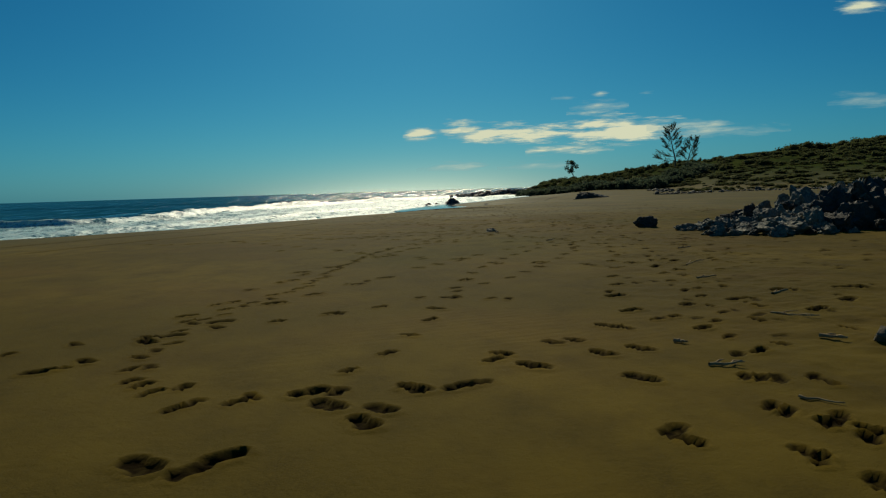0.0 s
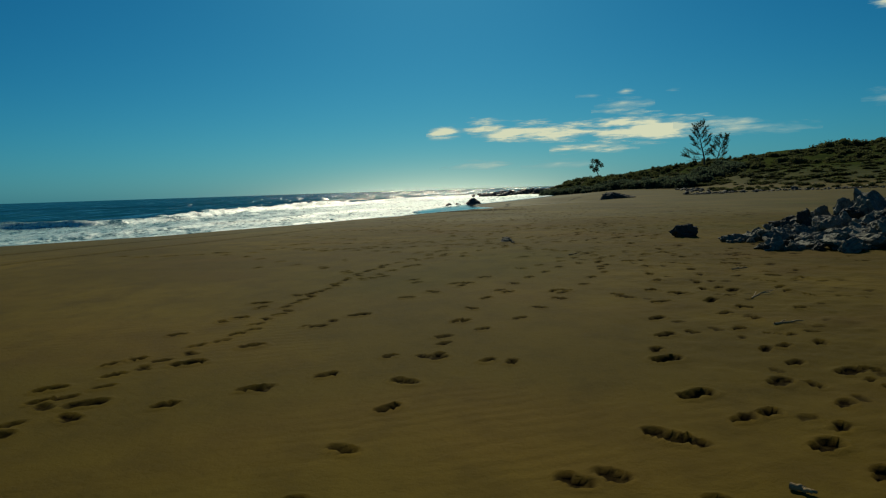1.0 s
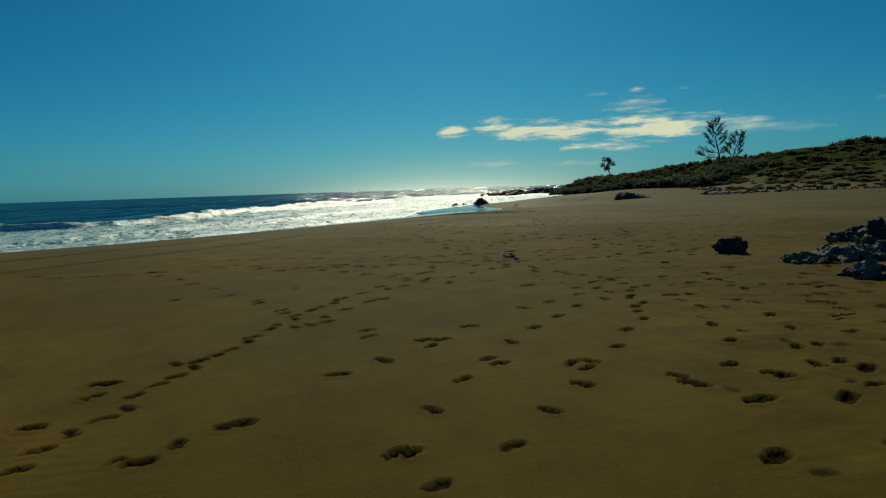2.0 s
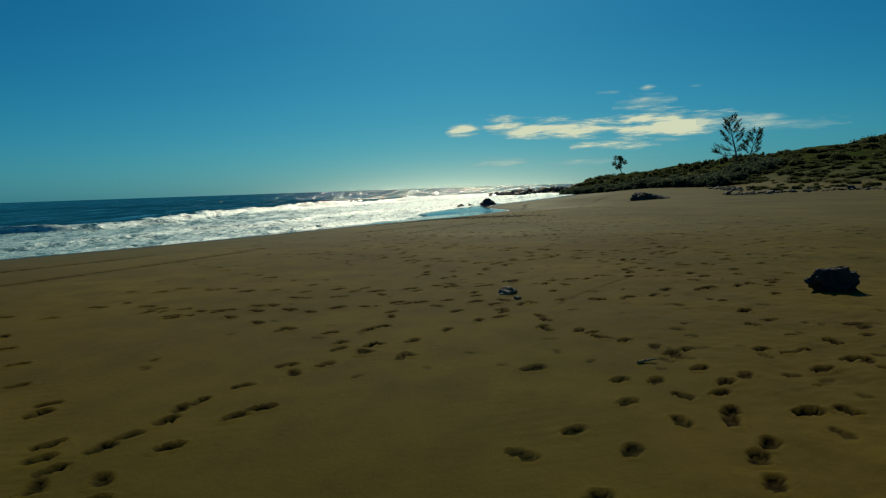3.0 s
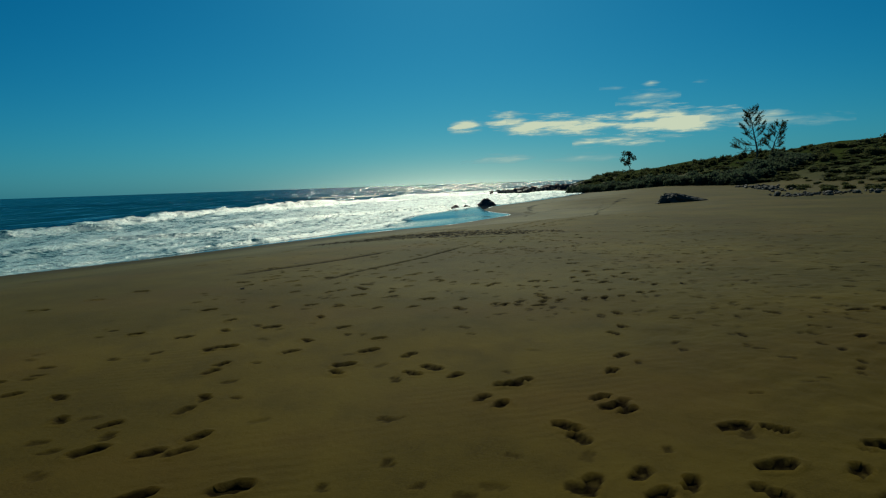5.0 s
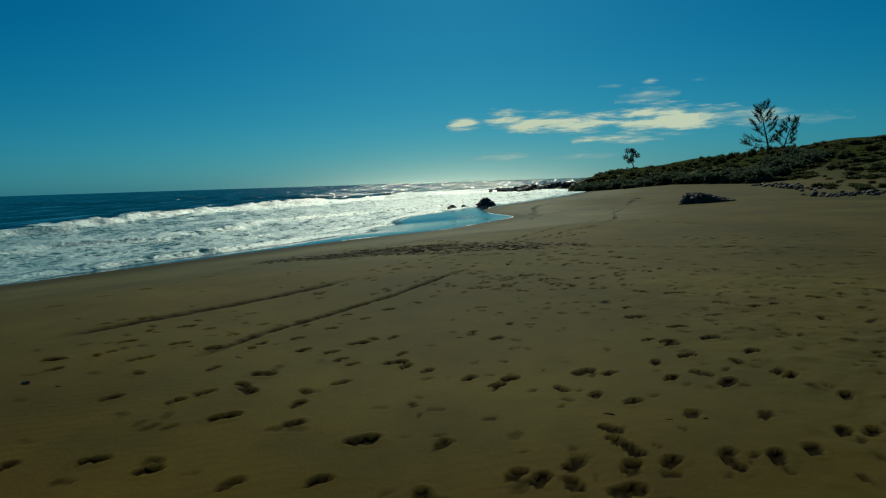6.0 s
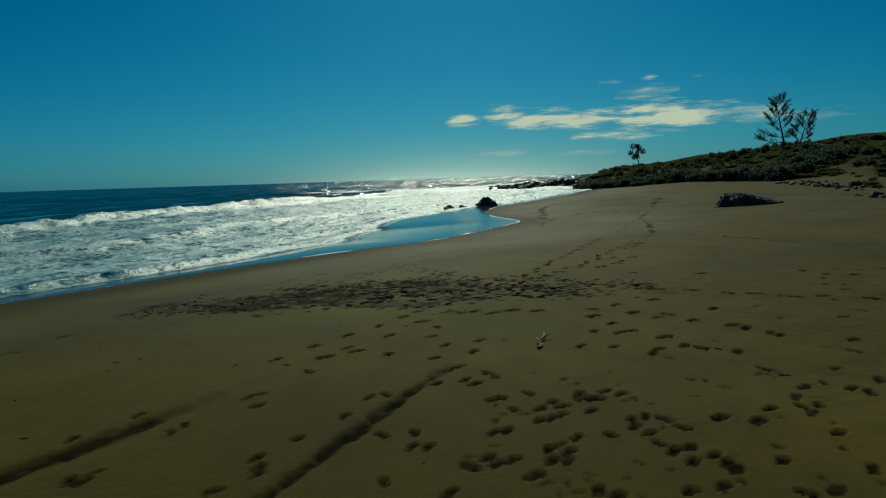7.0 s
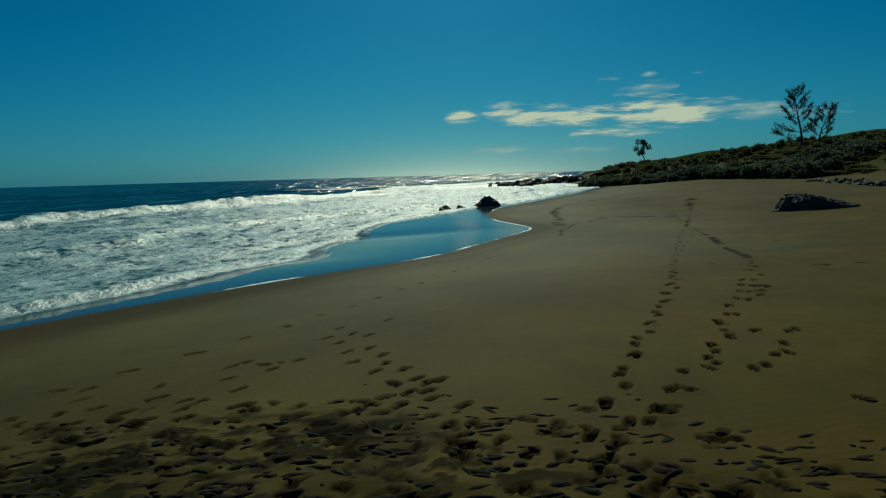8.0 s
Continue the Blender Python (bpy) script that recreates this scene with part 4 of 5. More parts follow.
# faint, half blown over marks between them
scatter(-4, 6, 9, 16, 60, 0.2, 0.022)
scatter(-8, 8, 16, 25, 120, 0.2, 0.025)
scatter(-7, 6, 25, 34, 150, 0.2, 0.022)
scatter(-1, 6, 26, 38, 260, 0.13, 0.026)
scatter(-1.0, 4.2, 33.5, 39.5, 30, 0.13, 0.028)
scatter(2.5, 8, -2, 14, 110, 0.2, 0.03)
scatter(3, 9, 18, 44, 200, 0.2, 0.03)
scatter(5, 10, 3, 13, 70, 0.25, 0.035)
scatter(6, 14, 17, 46, 260, 0.28, 0.036)
for _ in range(300):
    a, r = rng.uniform(0, 6.283), rng.random() ** 0.6
    x = -2.9 + 5.2 * r * math.cos(a)
    press(x, 43.5 + 0.08 * x + 1.5 * r * math.sin(a), rng.gauss(0.2, 0.7), rng.uniform(0.13, 0.25), rng.uniform(0.02, 0.04))
for _ in range(40):
    press(rng.uniform(-6.5, 0.6), rng.uniform(44.0, 45.4), rng.gauss(0.2, 0.8), rng.uniform(0.15, 0.25), rng.uniform(0.02, 0.045))


def apart(points):
    """The ground near a bent line, how far it lies from the line, and how far from the line's ends."""
    xs, ys = [p[0] for p in points], [p[1] for p in points]
    sel = (GX > min(xs) - 2) & (GX < max(xs) + 2) & (GY > min(ys) - 2) & (GY < max(ys) + 2)
    X, Y = GX[sel], GY[sel]
    dist = np.full(X.shape, 9.0)
    for (ax, ay), (bx, by) in zip(points, points[1:]):
        vx, vy = bx - ax, by - ay
        t = np.clip(((X - ax) * vx + (Y - ay) * vy) / (vx * vx + vy * vy), 0, 1)
        dist = np.minimum(dist, np.hypot(X - ax - t * vx, Y - ay - t * vy))
    return sel, dist, np.minimum(np.hypot(X - xs[0], Y - ys[0]), np.hypot(X - xs[-1], Y - ys[-1]))


def rut(points, width, depth, damp_shade=0.8):
    """A wheel rut or small scarp pressed along a bent line."""
    sel, dist, ends = apart(points)
    X, Y = GX[sel], GY[sel]
    dist = dist + 0.04 * value_noise(X * 5, Y * 5, 8) + 0.03 * value_noise(X * 17, Y * 17, 13)
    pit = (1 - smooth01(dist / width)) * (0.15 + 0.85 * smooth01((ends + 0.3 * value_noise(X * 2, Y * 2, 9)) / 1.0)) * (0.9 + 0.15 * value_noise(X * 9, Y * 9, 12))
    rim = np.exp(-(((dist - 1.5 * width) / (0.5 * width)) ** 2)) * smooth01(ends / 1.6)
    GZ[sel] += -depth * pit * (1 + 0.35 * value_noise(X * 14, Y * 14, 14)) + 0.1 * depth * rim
    # the rut's floor is darkened for its damp and, in colour, for its shade
    DAMP_SHADE[sel] = np.maximum(DAMP_SHADE[sel], damp_shade * np.clip(1.35 * pit * (1 + 0.4 * value_noise(X * 11, Y * 11, 15)), 0, 1))


# churned strip of damp sand and weed along the last high water
strip = smooth01((1 - np.hypot((GX + 3.2) / 5.6, (GY - 43.4) / 1.7) + 0.35 * fractal(GX / 1.3, GY / 0.9, 61, 3)) / 0.35)
GZ = GZ + strip * (0.012 * fractal(GX / 0.4, GY / 0.2, 62, 2) - 0.008)
DAMP_SHADE = np.maximum(DAMP_SHADE, 0.45 * strip * smooth01(0.5 + 0.9 * fractal(GX / 0.8, GY / 0.5, 63, 3)))
WEEDY = strip * smooth01((fractal(GX / 0.26, GY / 0.15, 64, 4) - 0.16 + 0.2 * strip) / 0.12) * smooth01(1.0 + 1.9 * value_noise(GX / 1.5, GY / 0.9, 65))
GZ = GZ + 0.014 * WEEDY * (1 + 0.8 * fractal(GX / 0.12, GY / 0.1, 66, 2))

rut([(-4.3, 30.2), (-3.9, 31.5), (-3.45, 32.5), (-2.95, 33.6), (-2.42, 34.88), (-2.1, 35.93), (-1.75, 37.1), (-1.35, 38.2)], 0.13, 0.055, 1.0)
rut([(-14.2, 10), (-12, 15.5), (-10.96, 18.3), (-10.3, 19.9), (-9.7, 21.5), (-8.6, 24.5)], 0.2, 0.07, 1.0)
rut([(-7.3, 31.2), (-6.6, 32.4), (-6.0, 33.2), (-5.3, 34.2), (-4.7, 35.2), (-4.35, 36.0), (-3.9, 37.0)], 0.24, 0.045, 0.95)
rut([(-17.2, 13), (-15.2, 16.9), (-14.3, 18.7), (-13.3, 20.6), (-12, 23)], 0.26, 0.07, 1.0)
rut([(1.2, 12.8), (1.9, 14.3), (2.5, 15.3), (3.5, 16.7)], 0.06, 0.012, 0.3)

# wavy lines of weed left by the last tide on the far beach
for wave, wide in [([(1.2, 76), (1.4, 82), (1.6, 88.6), (3.0, 95.8), (5, 100.8)], 0.5), ([(5.9, 101), (9.1, 108.7), (13.3, 114.5)], 0.7), ([(3.8, 80.1), (6, 79.4), (8.2, 77.3)], 0.3),
                   ([(0.9, 70.5), (1.1, 73), (2.2, 76.8), (4.4, 79.6)], 0.28), ([(4.9, 56.2), (5.6, 60), (6.4, 64.5), (7.4, 72), (8.6, 76)], 0.16), ([(10, 81), (11, 85), (13, 92)], 0.5)]:
    sel, line, ends = apart(wave)
    X, Y = GX[sel], GY[sel]
    mark = (1 - smooth01((line + 0.5 * wide * value_noise(X * 1.3, Y * 0.7, 72)) / wide)) * smooth01(0.75 + 1.2 * value_noise(X / 0.6, Y / 0.6, 73))
    WEEDY[sel] = np.maximum(WEEDY[sel], mark)
    GZ[sel] += 0.025 * mark

D = inland(GX, GY)
WET = 1 - smooth01((D - 0.5 - 0.5 * fractal(GX / 7, GY / 7, 21, 3)) / 2.0)
HILL = hill(GX, GY)
FIELD = smooth01((GY - 255) / 20) + (1 - smooth01((GY - 255) / 20)) * smooth01((HILL - 0.2 + 0.6 * fractal(GX / 9, GY / 9, 31, 4)) / 1.0) * (0.6 + 0.4 * smooth01((HILL - 1.5) / 3))
ground = grid_mesh("ground", GX, GY, GZ, SAND, [("wet", WET), ("damp_shade", DAMP_SHADE), ("moist", np.maximum(1 - smooth01((D - 1 - 2 * fractal(GX / 9, GY / 9, 22, 3)) / 24), 0.45 * smooth01((GY + 4 * fractal(GX / 6, GY / 6, 23, 3) - 20) / 12))), ("field", FIELD), ("weedy", 0.78 * WEEDY)])
tagged(ground, "brown sand beach full of footprints, rising to a grassy dune", "beach", kind="structure")


def land(x, y):
    return float(beach(np.array([float(x)]), np.array([float(y)]))[0])


# ---------------------------------------------------------------- sea
sd = -spaced([(-3.0, 0.3), (0, 0.3), (58, 0.42), (90, 1.2), (400, 14), (5000, 450)])
sy = spaced([(-300, 60), (0, 4), (24, 0.5), (110, 0.55), (190, 1.3), (420, 6), (1500, 90), (5000, 400)])
SD, SY = np.meshgrid(sd, sy)
SX = shore(SY) + SD * np.sqrt(1 + np.minimum(np.interp(SY, _y, _s) ** 2, 1.5))
edge = np.interp(SY, [20, 45, 52, 58, 65, 74, 85, 96, 112, 400], [-0.6, -0.9, -1.6, -3.4, -7, -10.5, -8, -3, -1.5, -1.5])
edge = edge + 0.6 * fractal(SY / 7, SD * 0, 41, 2)
crest = -47 + 5 * value_noise(SY / 37, SY * 0, 42) + 1.2 * fractal(SY / 6, SY * 0, 43, 3)
SZ = -1.0 - 0.5 * smooth01(-SD / 13) - 0.03 * smooth01(SD / 0.5)
q = SD - crest
tall = 1.2 * (0.75 + 0.35 * value_noise(SY / 19, SY * 0, 44)) * smooth01((240 - SY) / 60)
SZ = SZ + tall * np.where(q > 0, np.exp(-((q / 1.7) ** 2)), np.exp(-((q / 5.5) ** 2)))
bore = SD - edge
SZ = SZ + (0.13 + 0.14 * np.exp(-(((SY - 55) / 6) ** 2))) * (bore < 0) * np.exp(-((bore / 1.6) ** 2)) * smooth01(-bore / 0.6)
second = SD - (edge - 13 + 3 * value_noise(SY / 15, SY * 0, 46))
SZ = SZ + 0.28 * np.where(second > 0, np.exp(-((second / 0.8) ** 2)), np.exp(-((second / 3.0) ** 2)))
broken = smooth01(-bore / 1.5) * smooth01((q + 6) / 4)
SZ = SZ + broken * (0.11 * fractal(SX / 2.4, SY / 2.4, 47, 5) + 0.06 * fractal(SX / 0.6, SY / 0.6, 48, 2))
billow = np.abs(fractal(SX / 2.2, SY / 2.2, 49, 4))
SZ = SZ + tall * np.exp(-(((q - 0.6) / 2.0) ** 2)) * (0.5 * billow - 0.17) * smooth01((150 - SY) / 40)
swell = smooth01((-q - 4) / 20) * smooth01((900 + SD) / 500)
SZ = SZ + swell * (0.07 * np.sin((SD + 9 * value_noise(SY / 60, SD / 80, 50)) / 6.5) + 0.10 * fractal(SX / 5, SY / 9, 51, 3))
FOAM = smooth01((0.9 - bore) / 0.9) * smooth01((q + 2.2) / 1.6)
FOAM = FOAM * (0.57 + 0.11 * fractal(SX / 1.2, SY / 2.0, 52, 5) - 0.06 * np.exp(-(((q - 6.5) / 2.5) ** 2)))
FOAM = np.maximum(FOAM, (0.68 + 0.25 * fractal(SX / 1.3, SY / 2.0, 54, 3)) * np.exp(-(((q - 1.0) / 2.4) ** 2)) * smooth01((q + 1.6) / 1.2))
FOAM = np.maximum(FOAM, 0.6 * np.exp(-((SD / 0.2) ** 2)) * (SY > 30) * (0.8 + 0.5 * fractal(SX / 3, SY / 3, 53, 2)))
FILM = smooth01((bore - 0.2) / 0.8)
sea = grid_mesh("sea", SX, SY, SZ, WATER, [("foam", np.clip(FOAM, 0, 1.1)), ("film", FILM), ("open", smooth01((-q - 0.5) / 2.5))])
tagged(sea, "dark blue sea with white breaking surf and sun glitter", "sea", kind="structure")

# ---------------------------------------------------------------- clouds, far off
def cloud_material():
    m = Nodes("cloud")
    tc = m.n("TexCoord")
    gen = m.n("Mapping")
    gen.inputs["Location"].default_value = (-0.5, -0.5, 0)
    gen.inputs["Scale"].default_value = (1, 1, 0)
    m.link(tc.outputs["Generated"], gen.inputs["Vector"])
    sq = m.n("VectorMath")
    sq.operation = "LENGTH"
    m.link(gen.outputs[0], sq.inputs[0])
    fall = m.math("SUBTRACT", 1.0, m.math("MULTIPLY", sq.outputs["Value"], 2.05))
    shift = m.n("VectorMath")
    shift.operation = "ADD"
    m.link(tc.outputs["Object"], shift.inputs[0])
    off = m.math("MULTIPLY", m.n("ObjectInfo").outputs["Random"], 900)
    com = m.n("CombineXYZ")
    m.link(off, com.inputs[0])
    m.link(com.outputs[0], shift.inputs[1])
    k = m.noise(shift.outputs[0], 0.012, 8, 0.62, (0.3, 2.0, 1))
    dens = m.math("ADD", m.math("MULTIPLY", fall, 0.75), m.math("MULTIPLY", m.math("SUBTRACT", k, 0.5), 3.0))
    alpha = m.math("MULTIPLY", m.math("SUBTRACT", dens, 0.06), m.attr("thick"), clamp=True)
    em = m.n("Emission", Strength=1.0)
    m.link(m.ramp(alpha, [(0.0, (0.35, 0.7, 0.8)), (0.5, (0.75, 1.0, 0.92)), (1.0, (1.3, 1.35, 1.0))]), em.inputs[0])
    tr = m.n("BsdfTransparent")
    mx = m.n("MixShader")
    m.link(alpha, mx.inputs[0])
    m.link(tr.outputs[0], mx.inputs[1])
    m.link(em.outputs[0], mx.inputs[2])
    m.link(mx.outputs[0], m.out.inputs[0])
    return m.mat


CLOUD = cloud_material()
CLOUDS = [  # x, z, width, height, thickness of the vapour
    (882, 329, 900, 195, 1.9), (261, 335, 860, 150, 1.9), (-75, 374, 300, 120, 1.6), (-317, 355, 260, 115, 1.7),
    (1507, 306, 760, 90, 0.7), (575, 228, 540, 84, 1.5), (728, 438, 340, 60, 1.3), (754, 482, 360, 70, 0.8),
    (760, 554, 130, 46, 1.0), (560, 532, 190, 34, 0.6), (1033, 542, 130, 40, 0.7), (-132, 145, 480, 66, 0.75),
    (359, 135, 460, 60, 0.65), (867, 244, 200, 40, 0.6), (1180, 345, 900, 70, 0.9), (2287, 995, 360, 100, 1.3), (2290, 457, 400, 120, 0.6),
]
for cx, cz, cw, ch, thick in CLOUDS:
    n = 8
    u = np.linspace(-0.5, 0.5, n)
    U, V = np.meshgrid(u * cw, u * ch)
    ob = grid_mesh("cloud", U, V, 0 * U + 0.03 * cw * np.cos(U / cw * 3), CLOUD, [("thick", np.full(U.shape, thick * 0.95))])
    ob.matrix_basis = pose(cx, 3800, cz, 90, 0, 0)
    ob.visible_shadow = False
    tagged(ob, "thin bright white cloud low in a blue sky", "cloud", kind="structure")


# ---------------------------------------------------------------- rocks
def rock_mesh(name, seed, mat, detail=3, rough=0.3, cuts=9, flat=1.0):
    """A broken boulder of about unit radius: cut faces, then lumps and cracks."""
    r = random.Random(seed)
    bm = bmesh.new()
    bmesh.ops.create_icosphere(bm, subdivisions=detail, radius=1.0)
    planes = []
    for _ in range(cuts):
        n = Vector((r.gauss(0, 1), r.gauss(0, 1), r.gauss(0, 0.9))).normalized()
        planes.append((n, r.uniform(0.42, 0.85)))
    off = Vector((r.uniform(-50, 50), r.uniform(-50, 50), r.uniform(-50, 50)))
    for v in bm.verts:
        p = v.co.copy()
        for n, d in planes:
            over = p.dot(n) - d
            if over > 0:
                p -= n * over * 0.92
        q = p + off
        lump = noise.fractal(q * 1.3, 0.9, 2.0, 4)
        crack = abs(noise.noise(q * 2.3)) + 0.6 * abs(noise.noise(q * 5.1)) + 0.4 * abs(noise.noise(q * 11))
        ridge = 1 - abs(noise.noise(q * 3.4 + Vector((9, 4, 7)))) * 2.2
        p *= 1 + rough * (0.4 * lump + 0.6 * (crack - 0.4) + 0.2 * ridge * ridge * ridge)
        p.z *= flat
        v.co = p
    me = bpy.data.meshes.new(name)
    bm.to_mesh(me)
    bm.free()
    me.materials.append(mat)
    return me


ROCKS = [rock_mesh("boulder", 100 + k, ROCK, 4, 0.6, 16) for k in range(9)]
GREY_ROCKS = [rock_mesh("boulder", 150 + k, GREY_LAVA, 4, 0.6, 16) for k in range(5)]
WET_ROCKS = [rock_mesh("sea_rock", 200 + k, ROCK_WET, 3, 0.45) for k in range(4)]
SMALL = [rock_mesh("stone", 300 + k, STONE, 2, 0.32) for k in range(5)]


def rock(name, mesh, x, y, size, label, sink=0.3, turn=None, group="", z=None, category="rock", tilt=9):
    """One rock: size is (length, depth, height), of which a share is sunk in the ground."""
    ob = new(name, mesh)
    sx, sy_, sz = size
    base = land(x, y) if z is None else z
    t = rng.uniform(0, 360) if turn is None else turn
    ob.matrix_basis = pose(x, y, base + sz * (0.5 - sink), rng.uniform(-tilt, tilt), rng.uniform(-tilt, tilt), t) @ Matrix.Diagonal((sx / 2, sy_ / 2, sz / 2, 1))
    return tagged(ob, label, category, group)


# the black outcrop: low lobes at its seaward end, a high broken back inland
rr = random.Random(8)
OUT_GREY = "weathered dark grey boulder of a broken lava outcrop, toned as sunlit"
OUT = "rough black boulder of a broken lava outcrop on the sand"
OUTCROP = "boulders of the black outcrop"


def ridge(points, step, wide, grey):
    """A run of slabs and lobes along a bent line of (x, y, height), with smaller ones leaning on its feet."""
    for (ax, ay, ah), (bx, by, bh) in zip(points, points[1:]):
        n = max(2, int(math.hypot(bx - ax, by - ay) / step))
        for k in range(n):
            f = (k + rr.random()) / n
            x, y, h = ax + (bx - ax) * f + rr.gauss(0, 0.1), ay + (by - ay) * f + rr.gauss(0, 0.15), ah + (bh - ah) * f
            pale = rr.random() < grey
            size = wide * (0.7 + 0.55 * h) * rr.uniform(0.8, 1.3)
            rock("boulder", GREY_ROCKS[rr.randrange(5)] if pale else ROCKS[rr.randrange(9)], x, y, (size * rr.uniform(1.0, 1.6), size, h * rr.uniform(0.92, 1.14) / 0.7),
                 OUT_GREY if pale else OUT, 0.3, group=OUTCROP, tilt=14)
            for _ in range(2):
                pale = rr.random() < grey
                small = size * rr.uniform(0.3, 0.55)
                sx, sy_ = x + rr.gauss(0, 0.45) * size, y - rr.uniform(0.3, 0.75) * size
                rock("boulder", GREY_ROCKS[rr.randrange(5)] if pale else ROCKS[rr.randrange(9)], sx, sy_, (small * rr.uniform(1.0, 1.9), small, small * rr.uniform(0.7, 1.1)),
                     OUT_GREY if pale else OUT, 0.28, group=OUTCROP, tilt=24)


ridge([(6.62, 12.1, 0.24), (7.8, 12.5, 0.32), (9.2, 12.6, 0.45), (10.4, 12.7, 0.8)], 0.42, 0.8, 0.95)          # low grey lobes, sunlit tone put into their colour
ridge([(6.75, 10.25, 0.1), (7.4, 10.0, 0.2), (8.4, 9.75, 0.4), (9.6, 10.0, 0.55), (10.8, 10.3, 0.95)], 0.42, 0.8, 0.7)
ridge([(8.9, 11.3, 0.35), (9.8, 11.5, 0.6), (10.7, 11.5, 0.95)], 0.5, 0.7, 0.7)
ridge([(9.9, 16.2, 0.4), (10.8, 16.0, 0.75), (12.0, 15.6, 1.25), (13.6, 15.0, 1.5)], 0.55, 0.7, 0.5)             # the rise behind
ridge([(10.6, 13.9, 0.9), (12.0, 13.9, 1.45), (13.6, 13.8, 1.5)], 0.55, 0.9, 0.5)
ridge([(7.6, 11.3, 0.2), (8.8, 10.9, 0.4), (9.9, 10.9, 0.62), (10.6, 12.3, 0.85)], 0.5, 0.75, 0.8)
ridge([(11.0, 12.2, 1.2), (12.2, 12.1, 1.45), (14.2, 12.2, 1.6)], 0.5, 0.9, 0.05)                               # the high black back, its shade put into the rock colour
ridge([(11.2, 11.0, 1.1), (12.4, 11.0, 1.35), (14.4, 11.2, 1.5)], 0.5, 0.85, 0.05)
rock("boulder", ROCKS[1], 6.08, 14.25, (1.05, 0.8, 0.72), "single dark boulder half sunk in the sand", 0.3, 20)
rock("stone", rock_mesh("stone", 307, PALE, 3, 0.3), 3.83, -2.05, (0.28, 0.22, 0.17), "pale grey stone lying on the sand", 0.2, 30)

# long low rock on the open beach: highest near its seaward end, with a spike, then falling away
def wedge_rock(x, y, length, depth, height):
    me = rock_mesh("beach_rock", 401, STONE, 5, 0.6, 22)
    for v in me.vertices:
        u = v.co.x
        top = float(np.interp(u, [-1.1, -0.92, -0.78, -0.6, -0.3, 0.0, 0.4, 1.1], [0.5, 0.95, 1.2, 1.05, 0.95, 0.85, 0.62, 0.3]))
        spike = 0.35 * math.exp(-(((u + 0.62) / 0.07) ** 2 + (v.co.y / 0.3) ** 2)) + 0.12 * math.exp(-(((u + 0.28) / 0.1) ** 2))
        v.co.z = (v.co.z + (spike if v.co.z > 0 else 0)) * top
    ob = new("beach_rock", me)
    ob.matrix_basis = pose(x, y, land(x, y) + 0.1 * height, 0, 0, 4) @ Matrix.Diagonal((length / 2, depth / 2, height, 1))
    tagged(ob, "long low black rock with a small spike, sunk in sand", "rock")


wedge_rock(15.65, 76.2, 5.9, 2.4, 1.1)

# rocks standing in the surf
def sea_stack(x, y, length, depth, height, seed):
    """A pointed rock, broad at the waterline."""
    me = rock_mesh("sea_rock", seed, ROCK_WET, 4, 0.5, 14)
    for v in me.vertices:
        k = 1 - 0.6 * max(0.0, v.co.z) - 0.12 * max(0.0, v.co.x) * max(0.0, v.co.z)
        v.co.x, v.co.y = v.co.x * k, v.co.y * k
    rock("sea_rock", me, x, y, (length, depth, height), "wet black rock standing in white surf", 0.4, 20, group="rocks in the surf", z=-1.3)


sea_stack(-4.5, 101, 3.7, 2.5, 2.6, 261)
sea_stack(-3.5, 101.4, 2.0, 1.6, 1.3, 262)
sea_stack(-8.3, 98.5, 1.7, 1.2, 1.1, 263)
sea_stack(-6.9, 99.4, 1.3, 1.0, 0.9, 264)

# the rocky point at the far end of the beach
for k in range(170):
    s = rr.random()
    x, y = -5 + 36 * s, 207 + 26 * s * s + rr.uniform(-4, 9)
    a = rr.uniform(0.9, 2.9)
    rock("sea_rock", WET_ROCKS[rr.randrange(4)], x, y, (a * 1.5, a, a * rr.uniform(0.6, 1.0) * (0.75 + 0.9 * s)), "black lava rock of the far rocky point", 0.3, group="rocks of the far point", z=-1.5 + 0.9 * s)
for k in range(14):
    x, y = rr.uniform(-10, -3), rr.uniform(203, 228)
    a = rr.uniform(0.8, 1.7)
    rock("sea_rock", WET_ROCKS[rr.randrange(4)], x, y, (a * 1.6, a, a), "black lava rock awash off the point", 0.35, group="rocks of the far point", z=-1.5)

# band of stones along the foot of the dune
for k in range(280):
    s = rr.random()
    x, y = 25.0 + 44 * s ** 1.2, 78 + 10 * s + rr.gauss(0, 1.7)
    a = rr.uniform(0.14, 0.42) * (1.8 if rr.random() < 0.1 else 1)
    rock("stone", SMALL[rr.randrange(5)], x, y, (a * 1.5, a, a * rr.uniform(0.6, 1.0)), "dark weathered stone at the foot of the dune", 0.25, group="stones along the dune foot")
for k in range(70):
    s = rr.random()
    x, y = 31 + 9 * s + rr.gauss(0, 1.5), 92 + 36 * s + rr.gauss(0, 2)
    a = rr.uniform(0.2, 0.7)
    rock("stone", SMALL[rr.randrange(5)], x, y, (a * 1.5, a, a * rr.uniform(0.6, 1.0)), "dark weathered stone at the foot of the dune", 0.25, group="stones along the dune foot")


